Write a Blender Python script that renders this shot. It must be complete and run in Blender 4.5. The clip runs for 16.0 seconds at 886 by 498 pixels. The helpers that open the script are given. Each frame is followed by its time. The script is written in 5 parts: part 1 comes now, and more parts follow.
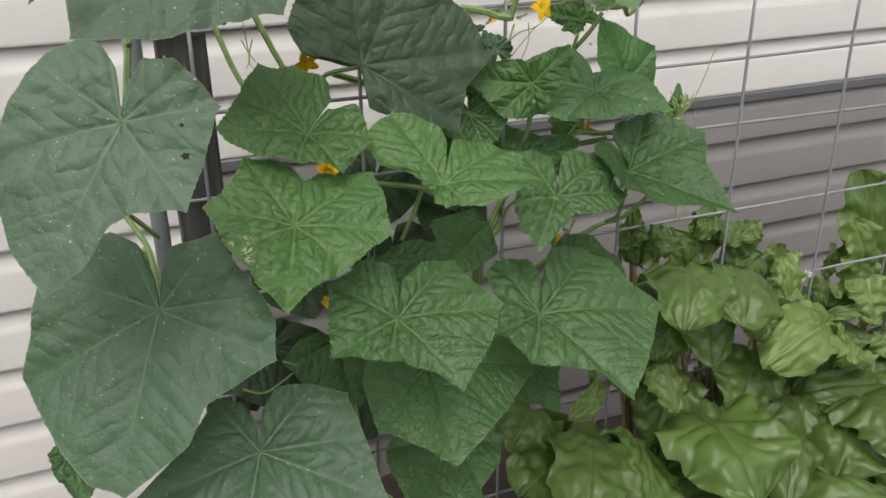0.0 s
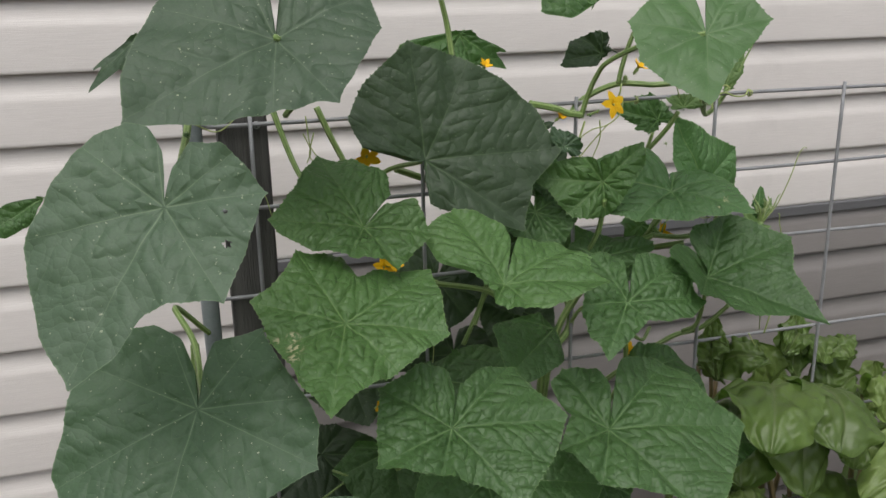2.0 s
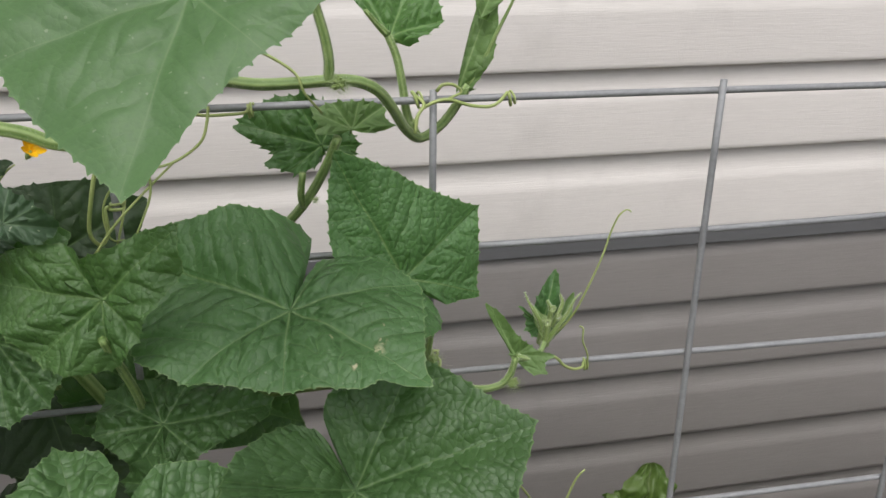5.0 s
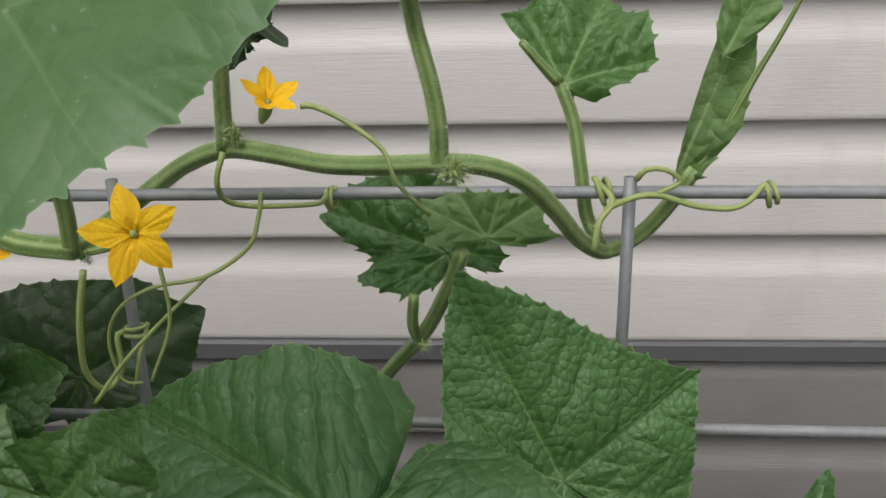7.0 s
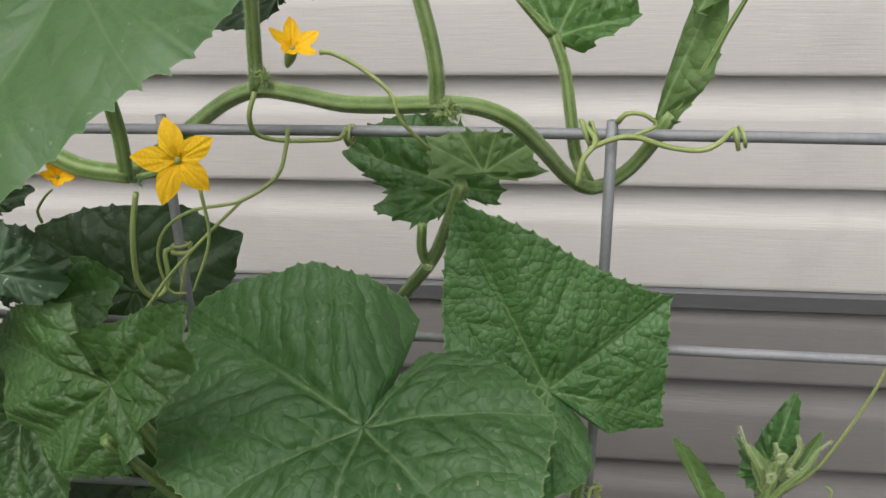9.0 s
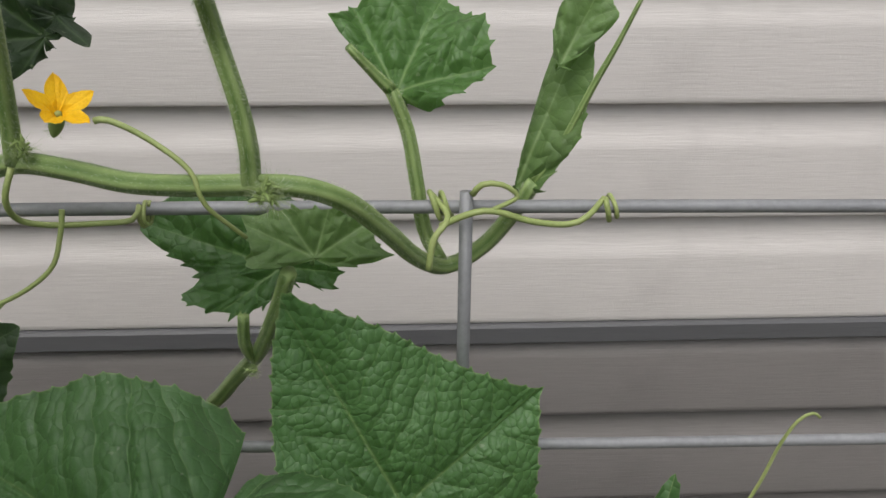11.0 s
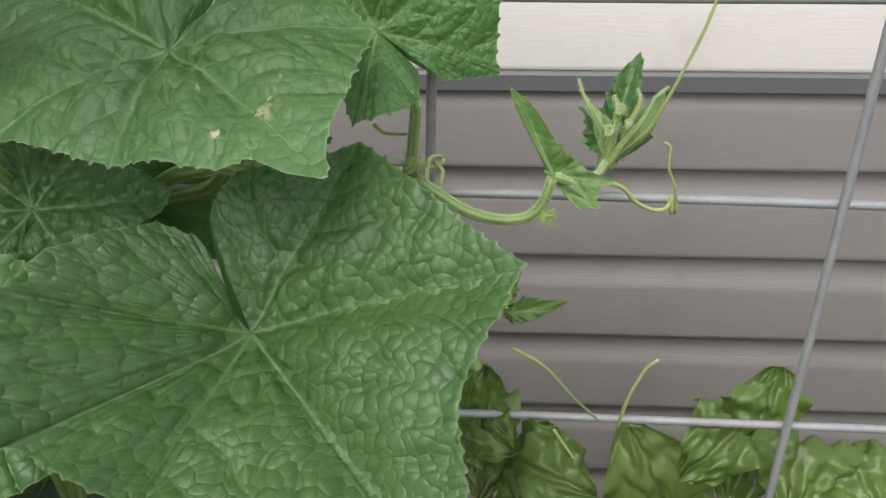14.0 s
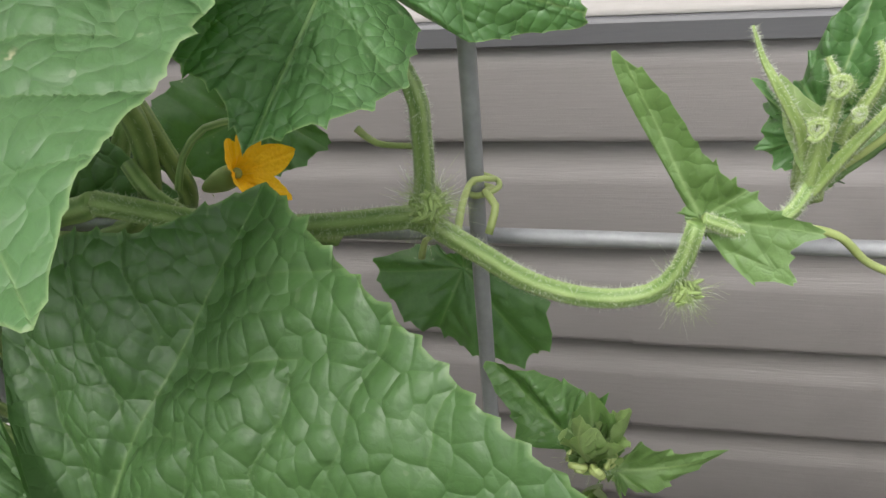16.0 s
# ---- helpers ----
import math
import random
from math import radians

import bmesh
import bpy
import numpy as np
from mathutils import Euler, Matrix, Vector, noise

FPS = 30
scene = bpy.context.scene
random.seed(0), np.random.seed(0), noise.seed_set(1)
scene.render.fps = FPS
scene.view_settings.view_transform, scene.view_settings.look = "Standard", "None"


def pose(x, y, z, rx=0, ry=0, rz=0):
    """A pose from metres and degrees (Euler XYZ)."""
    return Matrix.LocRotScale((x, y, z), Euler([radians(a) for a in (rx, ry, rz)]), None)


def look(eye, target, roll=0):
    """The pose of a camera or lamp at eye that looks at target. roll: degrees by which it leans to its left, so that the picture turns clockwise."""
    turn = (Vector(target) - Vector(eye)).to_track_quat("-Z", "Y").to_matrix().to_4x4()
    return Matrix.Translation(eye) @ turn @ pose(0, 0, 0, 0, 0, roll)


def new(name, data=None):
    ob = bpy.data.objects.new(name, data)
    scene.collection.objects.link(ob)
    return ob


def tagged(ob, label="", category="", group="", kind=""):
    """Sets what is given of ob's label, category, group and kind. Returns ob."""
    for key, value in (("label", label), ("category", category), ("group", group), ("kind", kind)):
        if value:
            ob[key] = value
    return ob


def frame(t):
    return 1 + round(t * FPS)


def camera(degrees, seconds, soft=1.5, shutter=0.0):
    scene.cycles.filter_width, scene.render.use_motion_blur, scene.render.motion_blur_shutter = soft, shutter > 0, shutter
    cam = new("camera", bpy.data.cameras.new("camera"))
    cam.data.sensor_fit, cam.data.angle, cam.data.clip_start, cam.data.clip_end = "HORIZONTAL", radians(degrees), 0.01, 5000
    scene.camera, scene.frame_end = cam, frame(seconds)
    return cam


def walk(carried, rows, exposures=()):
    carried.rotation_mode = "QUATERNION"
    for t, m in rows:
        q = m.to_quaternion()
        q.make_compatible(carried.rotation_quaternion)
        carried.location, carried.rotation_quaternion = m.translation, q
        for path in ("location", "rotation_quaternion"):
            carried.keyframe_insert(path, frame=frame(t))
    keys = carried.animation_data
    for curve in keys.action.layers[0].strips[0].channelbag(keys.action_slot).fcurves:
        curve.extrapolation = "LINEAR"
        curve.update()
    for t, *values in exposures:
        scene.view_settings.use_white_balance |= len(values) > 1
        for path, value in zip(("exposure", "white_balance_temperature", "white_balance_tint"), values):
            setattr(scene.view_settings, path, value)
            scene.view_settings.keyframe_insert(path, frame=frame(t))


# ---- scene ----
cam = camera(53.5, 16.0)
PATH = [
    (0, (-0.7143, -1.0710, 1.2689), (-0.3811, -0.2175, 0.8682), -0.90),
    (0.5, (-0.7125, -1.0614, 1.2568), (-0.3817, -0.2039, 0.8628), 0.25),
    (1, (-0.6910, -1.0541, 1.2389), (-0.3807, -0.1649, 0.9026), -0.26),
    (1.5, (-0.6891, -1.0313, 1.2255), (-0.3949, -0.1166, 0.9487), -0.81),
    (2, (-0.6819, -1.0257, 1.2380), (-0.4128, -0.1048, 0.9561), -1.19),
    (2.5, (-0.6762, -0.9766, 1.2416), (-0.3704, -0.0951, 0.8820), -0.21),
    (3, (-0.5514, -0.9052, 1.2349), (-0.2089, -0.0442, 0.8589), 0.68),
    (3.5, (-0.3899, -0.8347, 1.2348), (-0.0386, 0.0251, 0.8642), 0.28),
    (5.8, (-0.038, -0.424, 1.211), (0.021, 1.417, 0.432), -0.3),
    (6, (-0.031, -0.402, 1.206), (-0.039, 1.44, 0.427), -0.6),
    (6.5, (-0.031, -0.366, 1.209), (-0.154, 1.497, 0.494), -1.4),
    (7, (-0.042, -0.324, 1.201), (-0.208, 1.537, 0.488), -1.7),
    (7.5, (-0.052, -0.332, 1.189), (-0.298, 1.538, 0.523), -2.6),
    (8, (-0.051, -0.346, 1.189), (-0.341, 1.5, 0.475), -2.6),
    (8.5, (-0.034, -0.362, 1.19), (-0.315, 1.466, 0.429), -1.9),
    (9, (-0.015, -0.369, 1.208), (-0.301, 1.439, 0.404), -1.7),
    (9.5, (0.0, -0.356, 1.212), (-0.262, 1.46, 0.417), -1.5),
    (9.7, (0.006, -0.351, 1.217), (-0.228, 1.469, 0.42), -1.2),
    (12, (-0.0356, -0.2701, 1.1878), (0.0688, 0.6435, 0.7947), 0.81),
    (12.5, (-0.02, -0.315, 1.15), (0.088, 1.433, 0.186), 1.8),
    (13, (-0.012, -0.359, 1.118), (0.031, 1.365, 0.106), 1.0),
    (13.5, (0.007, -0.395, 1.111), (0.016, 1.331, 0.101), 0.9),
    (14, (0.031, -0.397, 1.099), (-0.086, 1.317, 0.075), -0.5),
    (14.5, (0.035, -0.29, 1.067), (-0.317, 1.387, 0.036), -4.1),
    (15, (0.03, -0.215, 1.038), (-0.456, 1.433, 0.015), -6.3),
    (15.5, (0.04, -0.21, 1.041), (-0.471, 1.413, -0.01), -7.0),
    (16, (0.051, -0.209, 1.033), (-0.448, 1.392, -0.057), -7.6),
]
EXPOSURE = [(0, 0.28), (0.5, 0.25), (1, 0.2), (1.5, 0.0), (2, -0.03), (2.5, 0.2), (3, 0.45), (3.5, 0.42), (6, 0.12), (6.5, 0.1), (7, -0.03), (7.5, 0.05), (8.5, 0.2), (9, 0.1), (9.5, -0.05), (12, -0.1), (12.5, 0.15), (13, 0.48), (14, 0.65), (15, 0.85), (16, 0.92)]
walk(cam, [(t, look(eye, target, roll)) for t, eye, target, roll in PATH], EXPOSURE)

# ---- light ----
world = bpy.data.worlds.new("sky")
scene.world = world
world.use_nodes = True
wt = world.node_tree
wt.nodes.clear()
sky = wt.nodes.new("ShaderNodeTexSky")
sky.sky_type = "NISHITA"
sky.sun_disc = False
sky.sun_elevation, sky.sun_rotation = radians(58), radians(200)
sky.air_density, sky.dust_density, sky.ozone_density = 1.0, 4.0, 1.0
pale = wt.nodes.new("ShaderNodeHueSaturation")
pale.inputs["Saturation"].default_value = 0.25
back = wt.nodes.new("ShaderNodeBackground")
back.inputs["Strength"].default_value = 0.15
wout = wt.nodes.new("ShaderNodeOutputWorld")
wt.links.new(sky.outputs[0], pale.inputs["Color"])
wt.links.new(pale.outputs[0], back.inputs["Color"])
wt.links.new(back.outputs[0], wout.inputs["Surface"])

sun = new("sun", bpy.data.lights.new("sun", "SUN"))
sun.data.energy, sun.data.angle, sun.data.color = 1.0, radians(50), (1.0, 0.97, 0.93)
sun.matrix_world = look((-0.9, -2.5, 4.2), (0, 0, 0))


# ---- materials ----
def material(name):
    m = bpy.data.materials.new(name)
    m.use_nodes = True
    t = m.node_tree
    t.nodes.clear()
    out = t.nodes.new("ShaderNodeOutputMaterial")
    b = t.nodes.new("ShaderNodeBsdfPrincipled")
    t.links.new(b.outputs[0], out.inputs[0])
    return m, t, b, out


def node(t, kind, **values):
    n = t.nodes.new(kind)
    for k, v in values.items():
        n.inputs[k.replace("_", " ")].default_value = v
    return n


def ramp(t, source, stops, soft=False):
    r = t.nodes.new("ShaderNodeValToRGB")
    while len(r.color_ramp.elements) < len(stops):
        r.color_ramp.elements.new(0.5)
    for e, (p, c) in zip(r.color_ramp.elements, stops):
        e.position, e.color = p, (*c, 1) if len(c) == 3 else c
    r.color_ramp.interpolation = "B_SPLINE" if soft else "LINEAR"
    t.links.new(source, r.inputs[0])
    return r.outputs[0]


def coords(t, scale=(1, 1, 1), kind="Object"):
    tc = t.nodes.new("ShaderNodeTexCoord")
    mp = t.nodes.new("ShaderNodeMapping")
    mp.inputs["Scale"].default_value = scale
    t.links.new(tc.outputs[kind], mp.inputs[0])
    return mp.outputs[0]


def noise_of(t, vector, scale, detail=4.0, rough=0.55):
    n = node(t, "ShaderNodeTexNoise", Scale=scale, Detail=detail, Roughness=rough)
    t.links.new(vector, n.inputs["Vector"])
    return n.outputs["Fac"]


def bump(t, b, height, strength, distance, after=None):
    n = node(t, "ShaderNodeBump", Strength=strength, Distance=distance)
    t.links.new(height, n.inputs["Height"])
    if after:
        t.links.new(after, n.inputs["Normal"])
    if b:
        t.links.new(n.outputs[0], b.inputs["Normal"])
    return n.outputs[0]


def mix_rgb(t, fac, a, c, how="MIX"):
    n = t.nodes.new("ShaderNodeMix")
    n.data_type, n.blend_type = "RGBA", how
    for v, i in ((fac, 0), (a, 6), (c, 7)):
        if isinstance(v, (int, float)):
            n.inputs[i].default_value = v
        elif isinstance(v, tuple):
            n.inputs[i].default_value = (*v, 1)
        else:
            t.links.new(v, n.inputs[i])
    return n.outputs[2]


def foliage(name, deep, mid, vein, gloss=0.42, cell=150.0, relief=0.55, passing=0.30, speckle=0.0, crinkle=0.0):
    """Green leaf: main veins, side veins and their swellings from the mesh, fine quilting, some light through the blade."""
    m, t, b, out = material(name)
    v = coords(t)
    big = noise_of(t, v, 18.0, 3)
    fine = noise_of(t, v, 420.0, 3)
    col = ramp(t, big, [(0.3, deep), (0.72, mid)])
    col = mix_rgb(t, 0.3, col, ramp(t, fine, [(0.3, tuple(x * 0.75 for x in mid)), (0.7, tuple(x * 1.22 for x in mid))]))

    def attribute(key):
        a = t.nodes.new("ShaderNodeAttribute")
        a.attribute_name = key
        return a.outputs["Fac"]

    def sums(how, *values):
        n = t.nodes.new("ShaderNodeMath")
        n.operation = how
        for i, x in enumerate(values):
            if isinstance(x, (int, float)):
                n.inputs[i].default_value = x
            else:
                t.links.new(x, n.inputs[i])
        return n.outputs[0]

    saw = sums("ABSOLUTE", sums("SUBTRACT", sums("FRACT", attribute("sec")), 0.5))
    rib = sums("MULTIPLY", ramp(t, saw, [(0.0, (0.26,) * 3), (0.035, (0.0,) * 3)]), attribute("far"))
    pair = t.nodes.new("ShaderNodeCombineXYZ")
    t.links.new(attribute("cell_u"), pair.inputs[0])
    t.links.new(attribute("cell_v"), pair.inputs[1])
    where = mix_rgb(t, 0.55, pair.outputs[0], node_color(t, v, 70.0), "ADD")
    vo = node(t, "ShaderNodeTexVoronoi", Scale=1.0, Randomness=0.9)
    vo.feature = "DISTANCE_TO_EDGE"
    t.links.new(where, vo.inputs["Vector"])
    net = ramp(t, vo.outputs["Distance"], [(0.0, (0.05,) * 3), (0.06, (0.0,) * 3)])
    lum = sums("MINIMUM", sums("ADD", sums("MAXIMUM", attribute("vein"), rib), net), 1.0)
    col = mix_rgb(t, lum, col, vein)
    rnd = t.nodes.new("ShaderNodeObjectInfo")
    hs = node(t, "ShaderNodeHueSaturation")
    mr = node(t, "ShaderNodeMapRange")
    mr.inputs["To Min"].default_value, mr.inputs["To Max"].default_value = 0.88, 1.14
    t.links.new(rnd.outputs["Random"], mr.inputs["Value"])
    t.links.new(mr.outputs[0], hs.inputs["Value"])
    t.links.new(col, hs.inputs["Color"])
    col = hs.outputs[0]
    torn = sums("MULTIPLY", attribute("scar"), ramp(t, noise_of(t, v, 240.0, 3), [(0.50, (0.0,) * 3), (0.56, (1, 1, 1))]))
    col = mix_rgb(t, torn, col, (0.52, 0.49, 0.32))
    if speckle:
        sp = noise_of(t, v, 300.0, 1)
        col = mix_rgb(t, ramp(t, sp, [(0.73, (0, 0, 0)), (0.76, (speckle,) * 3)]), col, (0.42, 0.46, 0.34))
    t.links.new(col, b.inputs["Base Color"])
    t.links.new(ramp(t, fine, [(0.2, (gloss - 0.08,) * 3), (0.8, (gloss + 0.12,) * 3)]), b.inputs["Roughness"])
    b.inputs["Specular IOR Level"].default_value = 0.5
    strength = sums("MULTIPLY", attribute("relief"), relief)

    def relief_of(height, distance, after=None):
        n = t.nodes.new("ShaderNodeBump")
        n.inputs["Distance"].default_value = distance
        t.links.new(strength, n.inputs["Strength"])
        t.links.new(height, n.inputs["Height"])
        if after:
            t.links.new(after, n.inputs["Normal"])
        return n.outputs[0]

    swell = sums("MULTIPLY", ramp(t, saw, [(0.0, (0, 0, 0)), (0.07, (0.45,) * 3), (0.2, (0.8,) * 3), (0.5, (1, 1, 1))]), attribute("far"))
    n1 = relief_of(swell, 0.0016)
    cells = node(t, "ShaderNodeTexVoronoi", Scale=1.0, Randomness=0.9)
    cells.feature = "F1"
    t.links.new(where, cells.inputs["Vector"])
    uneven = ramp(t, noise_of(t, v, 60.0, 2), [(0.3, (0.55,) * 3), (0.7, (1.1,) * 3)])
    dome = sums("MULTIPLY", sums("SUBTRACT", 1.0, sums("MULTIPLY", cells.outputs["Distance"], cells.outputs["Distance"])), uneven)
    n1 = relief_of(dome, 0.0036, n1)
    n1 = relief_of(ramp(t, vo.outputs["Distance"], [(0.0, (0, 0, 0)), (0.12, (1, 1, 1))], True), 0.0003, n1)
    n1 = bump(t, None, noise_of(t, v, 260.0, 3, 0.5), relief * 0.5, 0.0008, n1)
    small = node(t, "ShaderNodeTexVoronoi", Scale=cell * 2.6)
    small.feature = "DISTANCE_TO_EDGE"
    t.links.new(mix_rgb(t, 0.003, v, node_color(t, v, 110.0), "ADD"), small.inputs["Vector"])
    n1 = bump(t, None, ramp(t, small.outputs["Distance"], [(0.0, (0, 0, 0)), (0.3, (1, 1, 1))]), relief * 0.35, 0.0003, n1)
    if crinkle:
        n1 = bump(t, None, noise_of(t, v, 55.0, 4, 0.6), crinkle, 0.005, n1)
    bump(t, b, fine, 0.25, 0.0004, n1)
    tr = node(t, "ShaderNodeBsdfTranslucent")
    t.links.new(mix_rgb(t, 1.0, col, (0.85, 1.2, 0.48), "MULTIPLY"), tr.inputs["Color"])
    mx = node(t, "ShaderNodeMixShader", Fac=passing)
    t.links.new(b.outputs[0], mx.inputs[1])
    t.links.new(tr.outputs[0], mx.inputs[2])
    t.links.new(mx.outputs[0], out.inputs[0])
    return m


def node_color(t, vector, scale):
    n = node(t, "ShaderNodeTexNoise", Scale=scale, Detail=2.0)
    t.links.new(vector, n.inputs["Vector"])
    return n.outputs["Color"]


def plain(name, stops, scale, gloss, metal=0.0, relief=0.2, depth=0.001, stretch=(1, 1, 1), spec=0.5, fine_scale=8.0):
    """Colour from noise at two scales with a fine bump."""
    m, t, b, _ = material(name)
    v = coords(t, stretch)
    n = noise_of(t, v, scale, 5)
    f = noise_of(t, v, scale * fine_scale, 3)
    col = ramp(t, n, stops)
    mid = stops[len(stops) // 2][1]
    col = mix_rgb(t, 0.3, col, ramp(t, f, [(0.3, tuple(x * 0.75 for x in mid)), (0.7, tuple(min(1, x * 1.2) for x in mid))]))
    t.links.new(col, b.inputs["Base Color"])
    t.links.new(ramp(t, f, [(0.2, (max(0.02, gloss - 0.08),) * 3), (0.8, (gloss + 0.08,) * 3)]), b.inputs["Roughness"])
    b.inputs["Metallic"].default_value = metal
    b.inputs["Specular IOR Level"].default_value = spec
    bump(t, b, f, relief, depth)
    return m


def ribbed(name, groove, ridge, gloss):
    """Green stem with paler ridges, from the mesh's own ribs."""
    m, t, b, _ = material(name)
    a = t.nodes.new("ShaderNodeAttribute")
    a.attribute_name = "rib"
    v = coords(t)
    n = noise_of(t, v, 130.0, 4)
    col = ramp(t, a.outputs["Fac"], [(0.1, groove), (0.8, ridge)])
    col = mix_rgb(t, 0.35, col, ramp(t, n, [(0.3, groove), (0.7, ridge)]))
    t.links.new(col, b.inputs["Base Color"])
    b.inputs["Roughness"].default_value = gloss
    b.inputs["Specular IOR Level"].default_value = 0.4
    bump(t, b, noise_of(t, v, 900.0, 3), 0.3, 0.0004)
    return m


CUKE = foliage("cucumber leaf", (0.056, 0.122, 0.038), (0.083, 0.168, 0.054), (0.165, 0.265, 0.105), gloss=0.40, speckle=0.12)
CUKE_BRIGHT = foliage("bright cucumber leaf", (0.070, 0.154, 0.042), (0.105, 0.205, 0.062), (0.185, 0.29, 0.105), gloss=0.40, speckle=0.3)
# greyer than the other greens: sky gloss and haze are mixed into the colour
GREY_SHEEN = foliage("grey-sheen cucumber leaf", (0.074, 0.120, 0.074), (0.094, 0.145, 0.090), (0.15, 0.21, 0.13), gloss=0.5, relief=0.26, speckle=0.8)
# lighter green that carries the sky sheen of the upturned blades
CUKE_LIGHT = foliage("light cucumber leaf", (0.079, 0.176, 0.057), (0.105, 0.217, 0.077), (0.24, 0.35, 0.15), gloss=0.40, speckle=0.3)
CUKE_SOFT = foliage("soft cucumber leaf", (0.080, 0.170, 0.055), (0.110, 0.215, 0.076), (0.16, 0.26, 0.11), gloss=0.42, relief=0.16, speckle=0.3)
# dark copy of the leaf green; the shade on inner leaves is in the colour
DULL_SHADED = foliage("dull shaded cucumber leaf", (0.037, 0.063, 0.031), (0.052, 0.085, 0.044), (0.10, 0.15, 0.075), gloss=0.5, relief=0.3, speckle=0.25)
# between the grey and the plain leaf, with less sky gloss in its colour
GREEN_SHEEN = foliage("green-sheen cucumber leaf", (0.058, 0.108, 0.056), (0.076, 0.134, 0.072), (0.14, 0.21, 0.12), gloss=0.48, relief=0.28, speckle=0.8)
CUKE_PALE = foliage("young cucumber leaf", (0.11, 0.19, 0.060), (0.16, 0.26, 0.09), (0.26, 0.36, 0.16), gloss=0.5, cell=300.0, relief=0.4)
SHOOT_LEAF = foliage("shoot leaf", (0.20, 0.29, 0.10), (0.28, 0.37, 0.16), (0.37, 0.44, 0.22), gloss=0.5, cell=300.0, relief=0.4)
CHARD = foliage("chard leaf", (0.072, 0.128, 0.027), (0.124, 0.192, 0.046), (0.15, 0.20, 0.075), gloss=0.32, cell=75.0, relief=0.14, crinkle=0.22)
CHARD_PALE = foliage("pale chard leaf", (0.128, 0.192, 0.048), (0.190, 0.265, 0.076), (0.24, 0.30, 0.12), gloss=0.34, cell=85.0, relief=0.14, crinkle=0.22)
STALK = plain("chard stalk", [(0.3, (0.15, 0.18, 0.06)), (0.7, (0.28, 0.19, 0.10))], 40.0, 0.4)
STEM = ribbed("vine stem", (0.105, 0.190, 0.045), (0.29, 0.39, 0.145), 0.45)
TENDRIL = plain("tendril", [(0.3, (0.26, 0.34, 0.10)), (0.7, (0.36, 0.42, 0.16))], 80.0, 0.45)
SHOOT = ribbed("young shoot", (0.17, 0.26, 0.07), (0.30, 0.39, 0.14), 0.5)
HAIR = plain("plant hair", [(0.3, (0.5, 0.55, 0.4)), (0.7, (0.6, 0.65, 0.5))], 80.0, 0.6)
PETAL = plain("petal", [(0.3, (0.84, 0.44, 0.010)), (0.7, (0.90, 0.55, 0.015))], 120.0, 0.5, relief=0.4, spec=0.2)
WIRE = plain("galvanised wire", [(0.3, (0.22, 0.225, 0.235)), (0.7, (0.32, 0.325, 0.335))], 45.0, 0.58, metal=0.3, relief=0.25, depth=0.0004)
POST = plain("weathered timber", [(0.25, (0.035, 0.034, 0.032)), (0.5, (0.085, 0.083, 0.078)), (0.75, (0.15, 0.147, 0.138))], 60.0, 0.85, relief=1.0, depth=0.003, stretch=(1, 1, 0.05))
CONDUIT = plain("painted steel tube", [(0.3, (0.20, 0.235, 0.24)), (0.7, (0.26, 0.295, 0.30))], 20.0, 0.4, metal=0.3)
TIE = plain("white plastic tie", [(0.3, (0.62, 0.62, 0.60)), (0.7, (0.74, 0.74, 0.72))], 60.0, 0.4)
SOIL = plain("garden soil", [(0.3, (0.03, 0.022, 0.016)), (0.7, (0.09, 0.066, 0.048))], 25.0, 0.95, relief=1.0, depth=0.01)


def vinyl(name, low, high):
    m, t, b, _ = material(name)
    v = coords(t)
    broad = noise_of(t, coords(t, (0.6, 1, 3)), 2.2, 4)
    grain = noise_of(t, coords(t, (3.0, 40, 60)), 9.0, 5, 0.6)
    col = ramp(t, broad, [(0.3, low), (0.7, high)])
    col = mix_rgb(t, 0.22, col, ramp(t, grain, [(0.3, tuple(x * 0.85 for x in low)), (0.7, tuple(min(1, x * 1.1) for x in high))]))
    dirt = noise_of(t, v, 7.0, 6, 0.7)
    col = mix_rgb(t, ramp(t, dirt, [(0.55, (0, 0, 0)), (0.8, (0.25, 0.25, 0.25))]), col, tuple(x * 0.6 for x in low))
    t.links.new(col, b.inputs["Base Color"])
    b.inputs["Roughness"].default_value = 0.42
    b.inputs["Specular IOR Level"].default_value = 0.4
    bump(t, b, grain, 0.5, 0.0008)
    return m


SIDING = vinyl("light vinyl siding", (0.60, 0.565, 0.54), (0.66, 0.625, 0.60))
SKIRT = vinyl("grey vinyl siding", (0.212, 0.194, 0.187), (0.245, 0.227, 0.219))
TRIM = vinyl("grey vinyl trim", (0.12, 0.12, 0.125), (0.14, 0.14, 0.145))


# ---- building helpers ----
def mesh_object(name, verts, faces, mat, parent=None, label="", smooth=True, attrs=None):
    me = bpy.data.meshes.new(name)
    me.from_pydata([tuple(v) for v in verts], [], faces)
    mats = mat if isinstance(mat, (list, tuple)) else [mat]
    for m in mats:
        me.materials.append(m)
    if smooth:
        me.shade_smooth()
    for key, values in (attrs or {}).items():
        a = me.attributes.new(key, "FLOAT", "POINT")
        a.data.foreach_set("value", np.asarray(values, np.float32))
    ob = new(name, me)
    if parent:
        ob.parent = parent
    if label:
        tagged(ob, label)
    return ob


def thing(name, place, label, category, group="", kind=""):
    ob = new(name)
    ob.location = place
    ob.empty_display_size = 0.05
    return tagged(ob, label, category, group, kind)


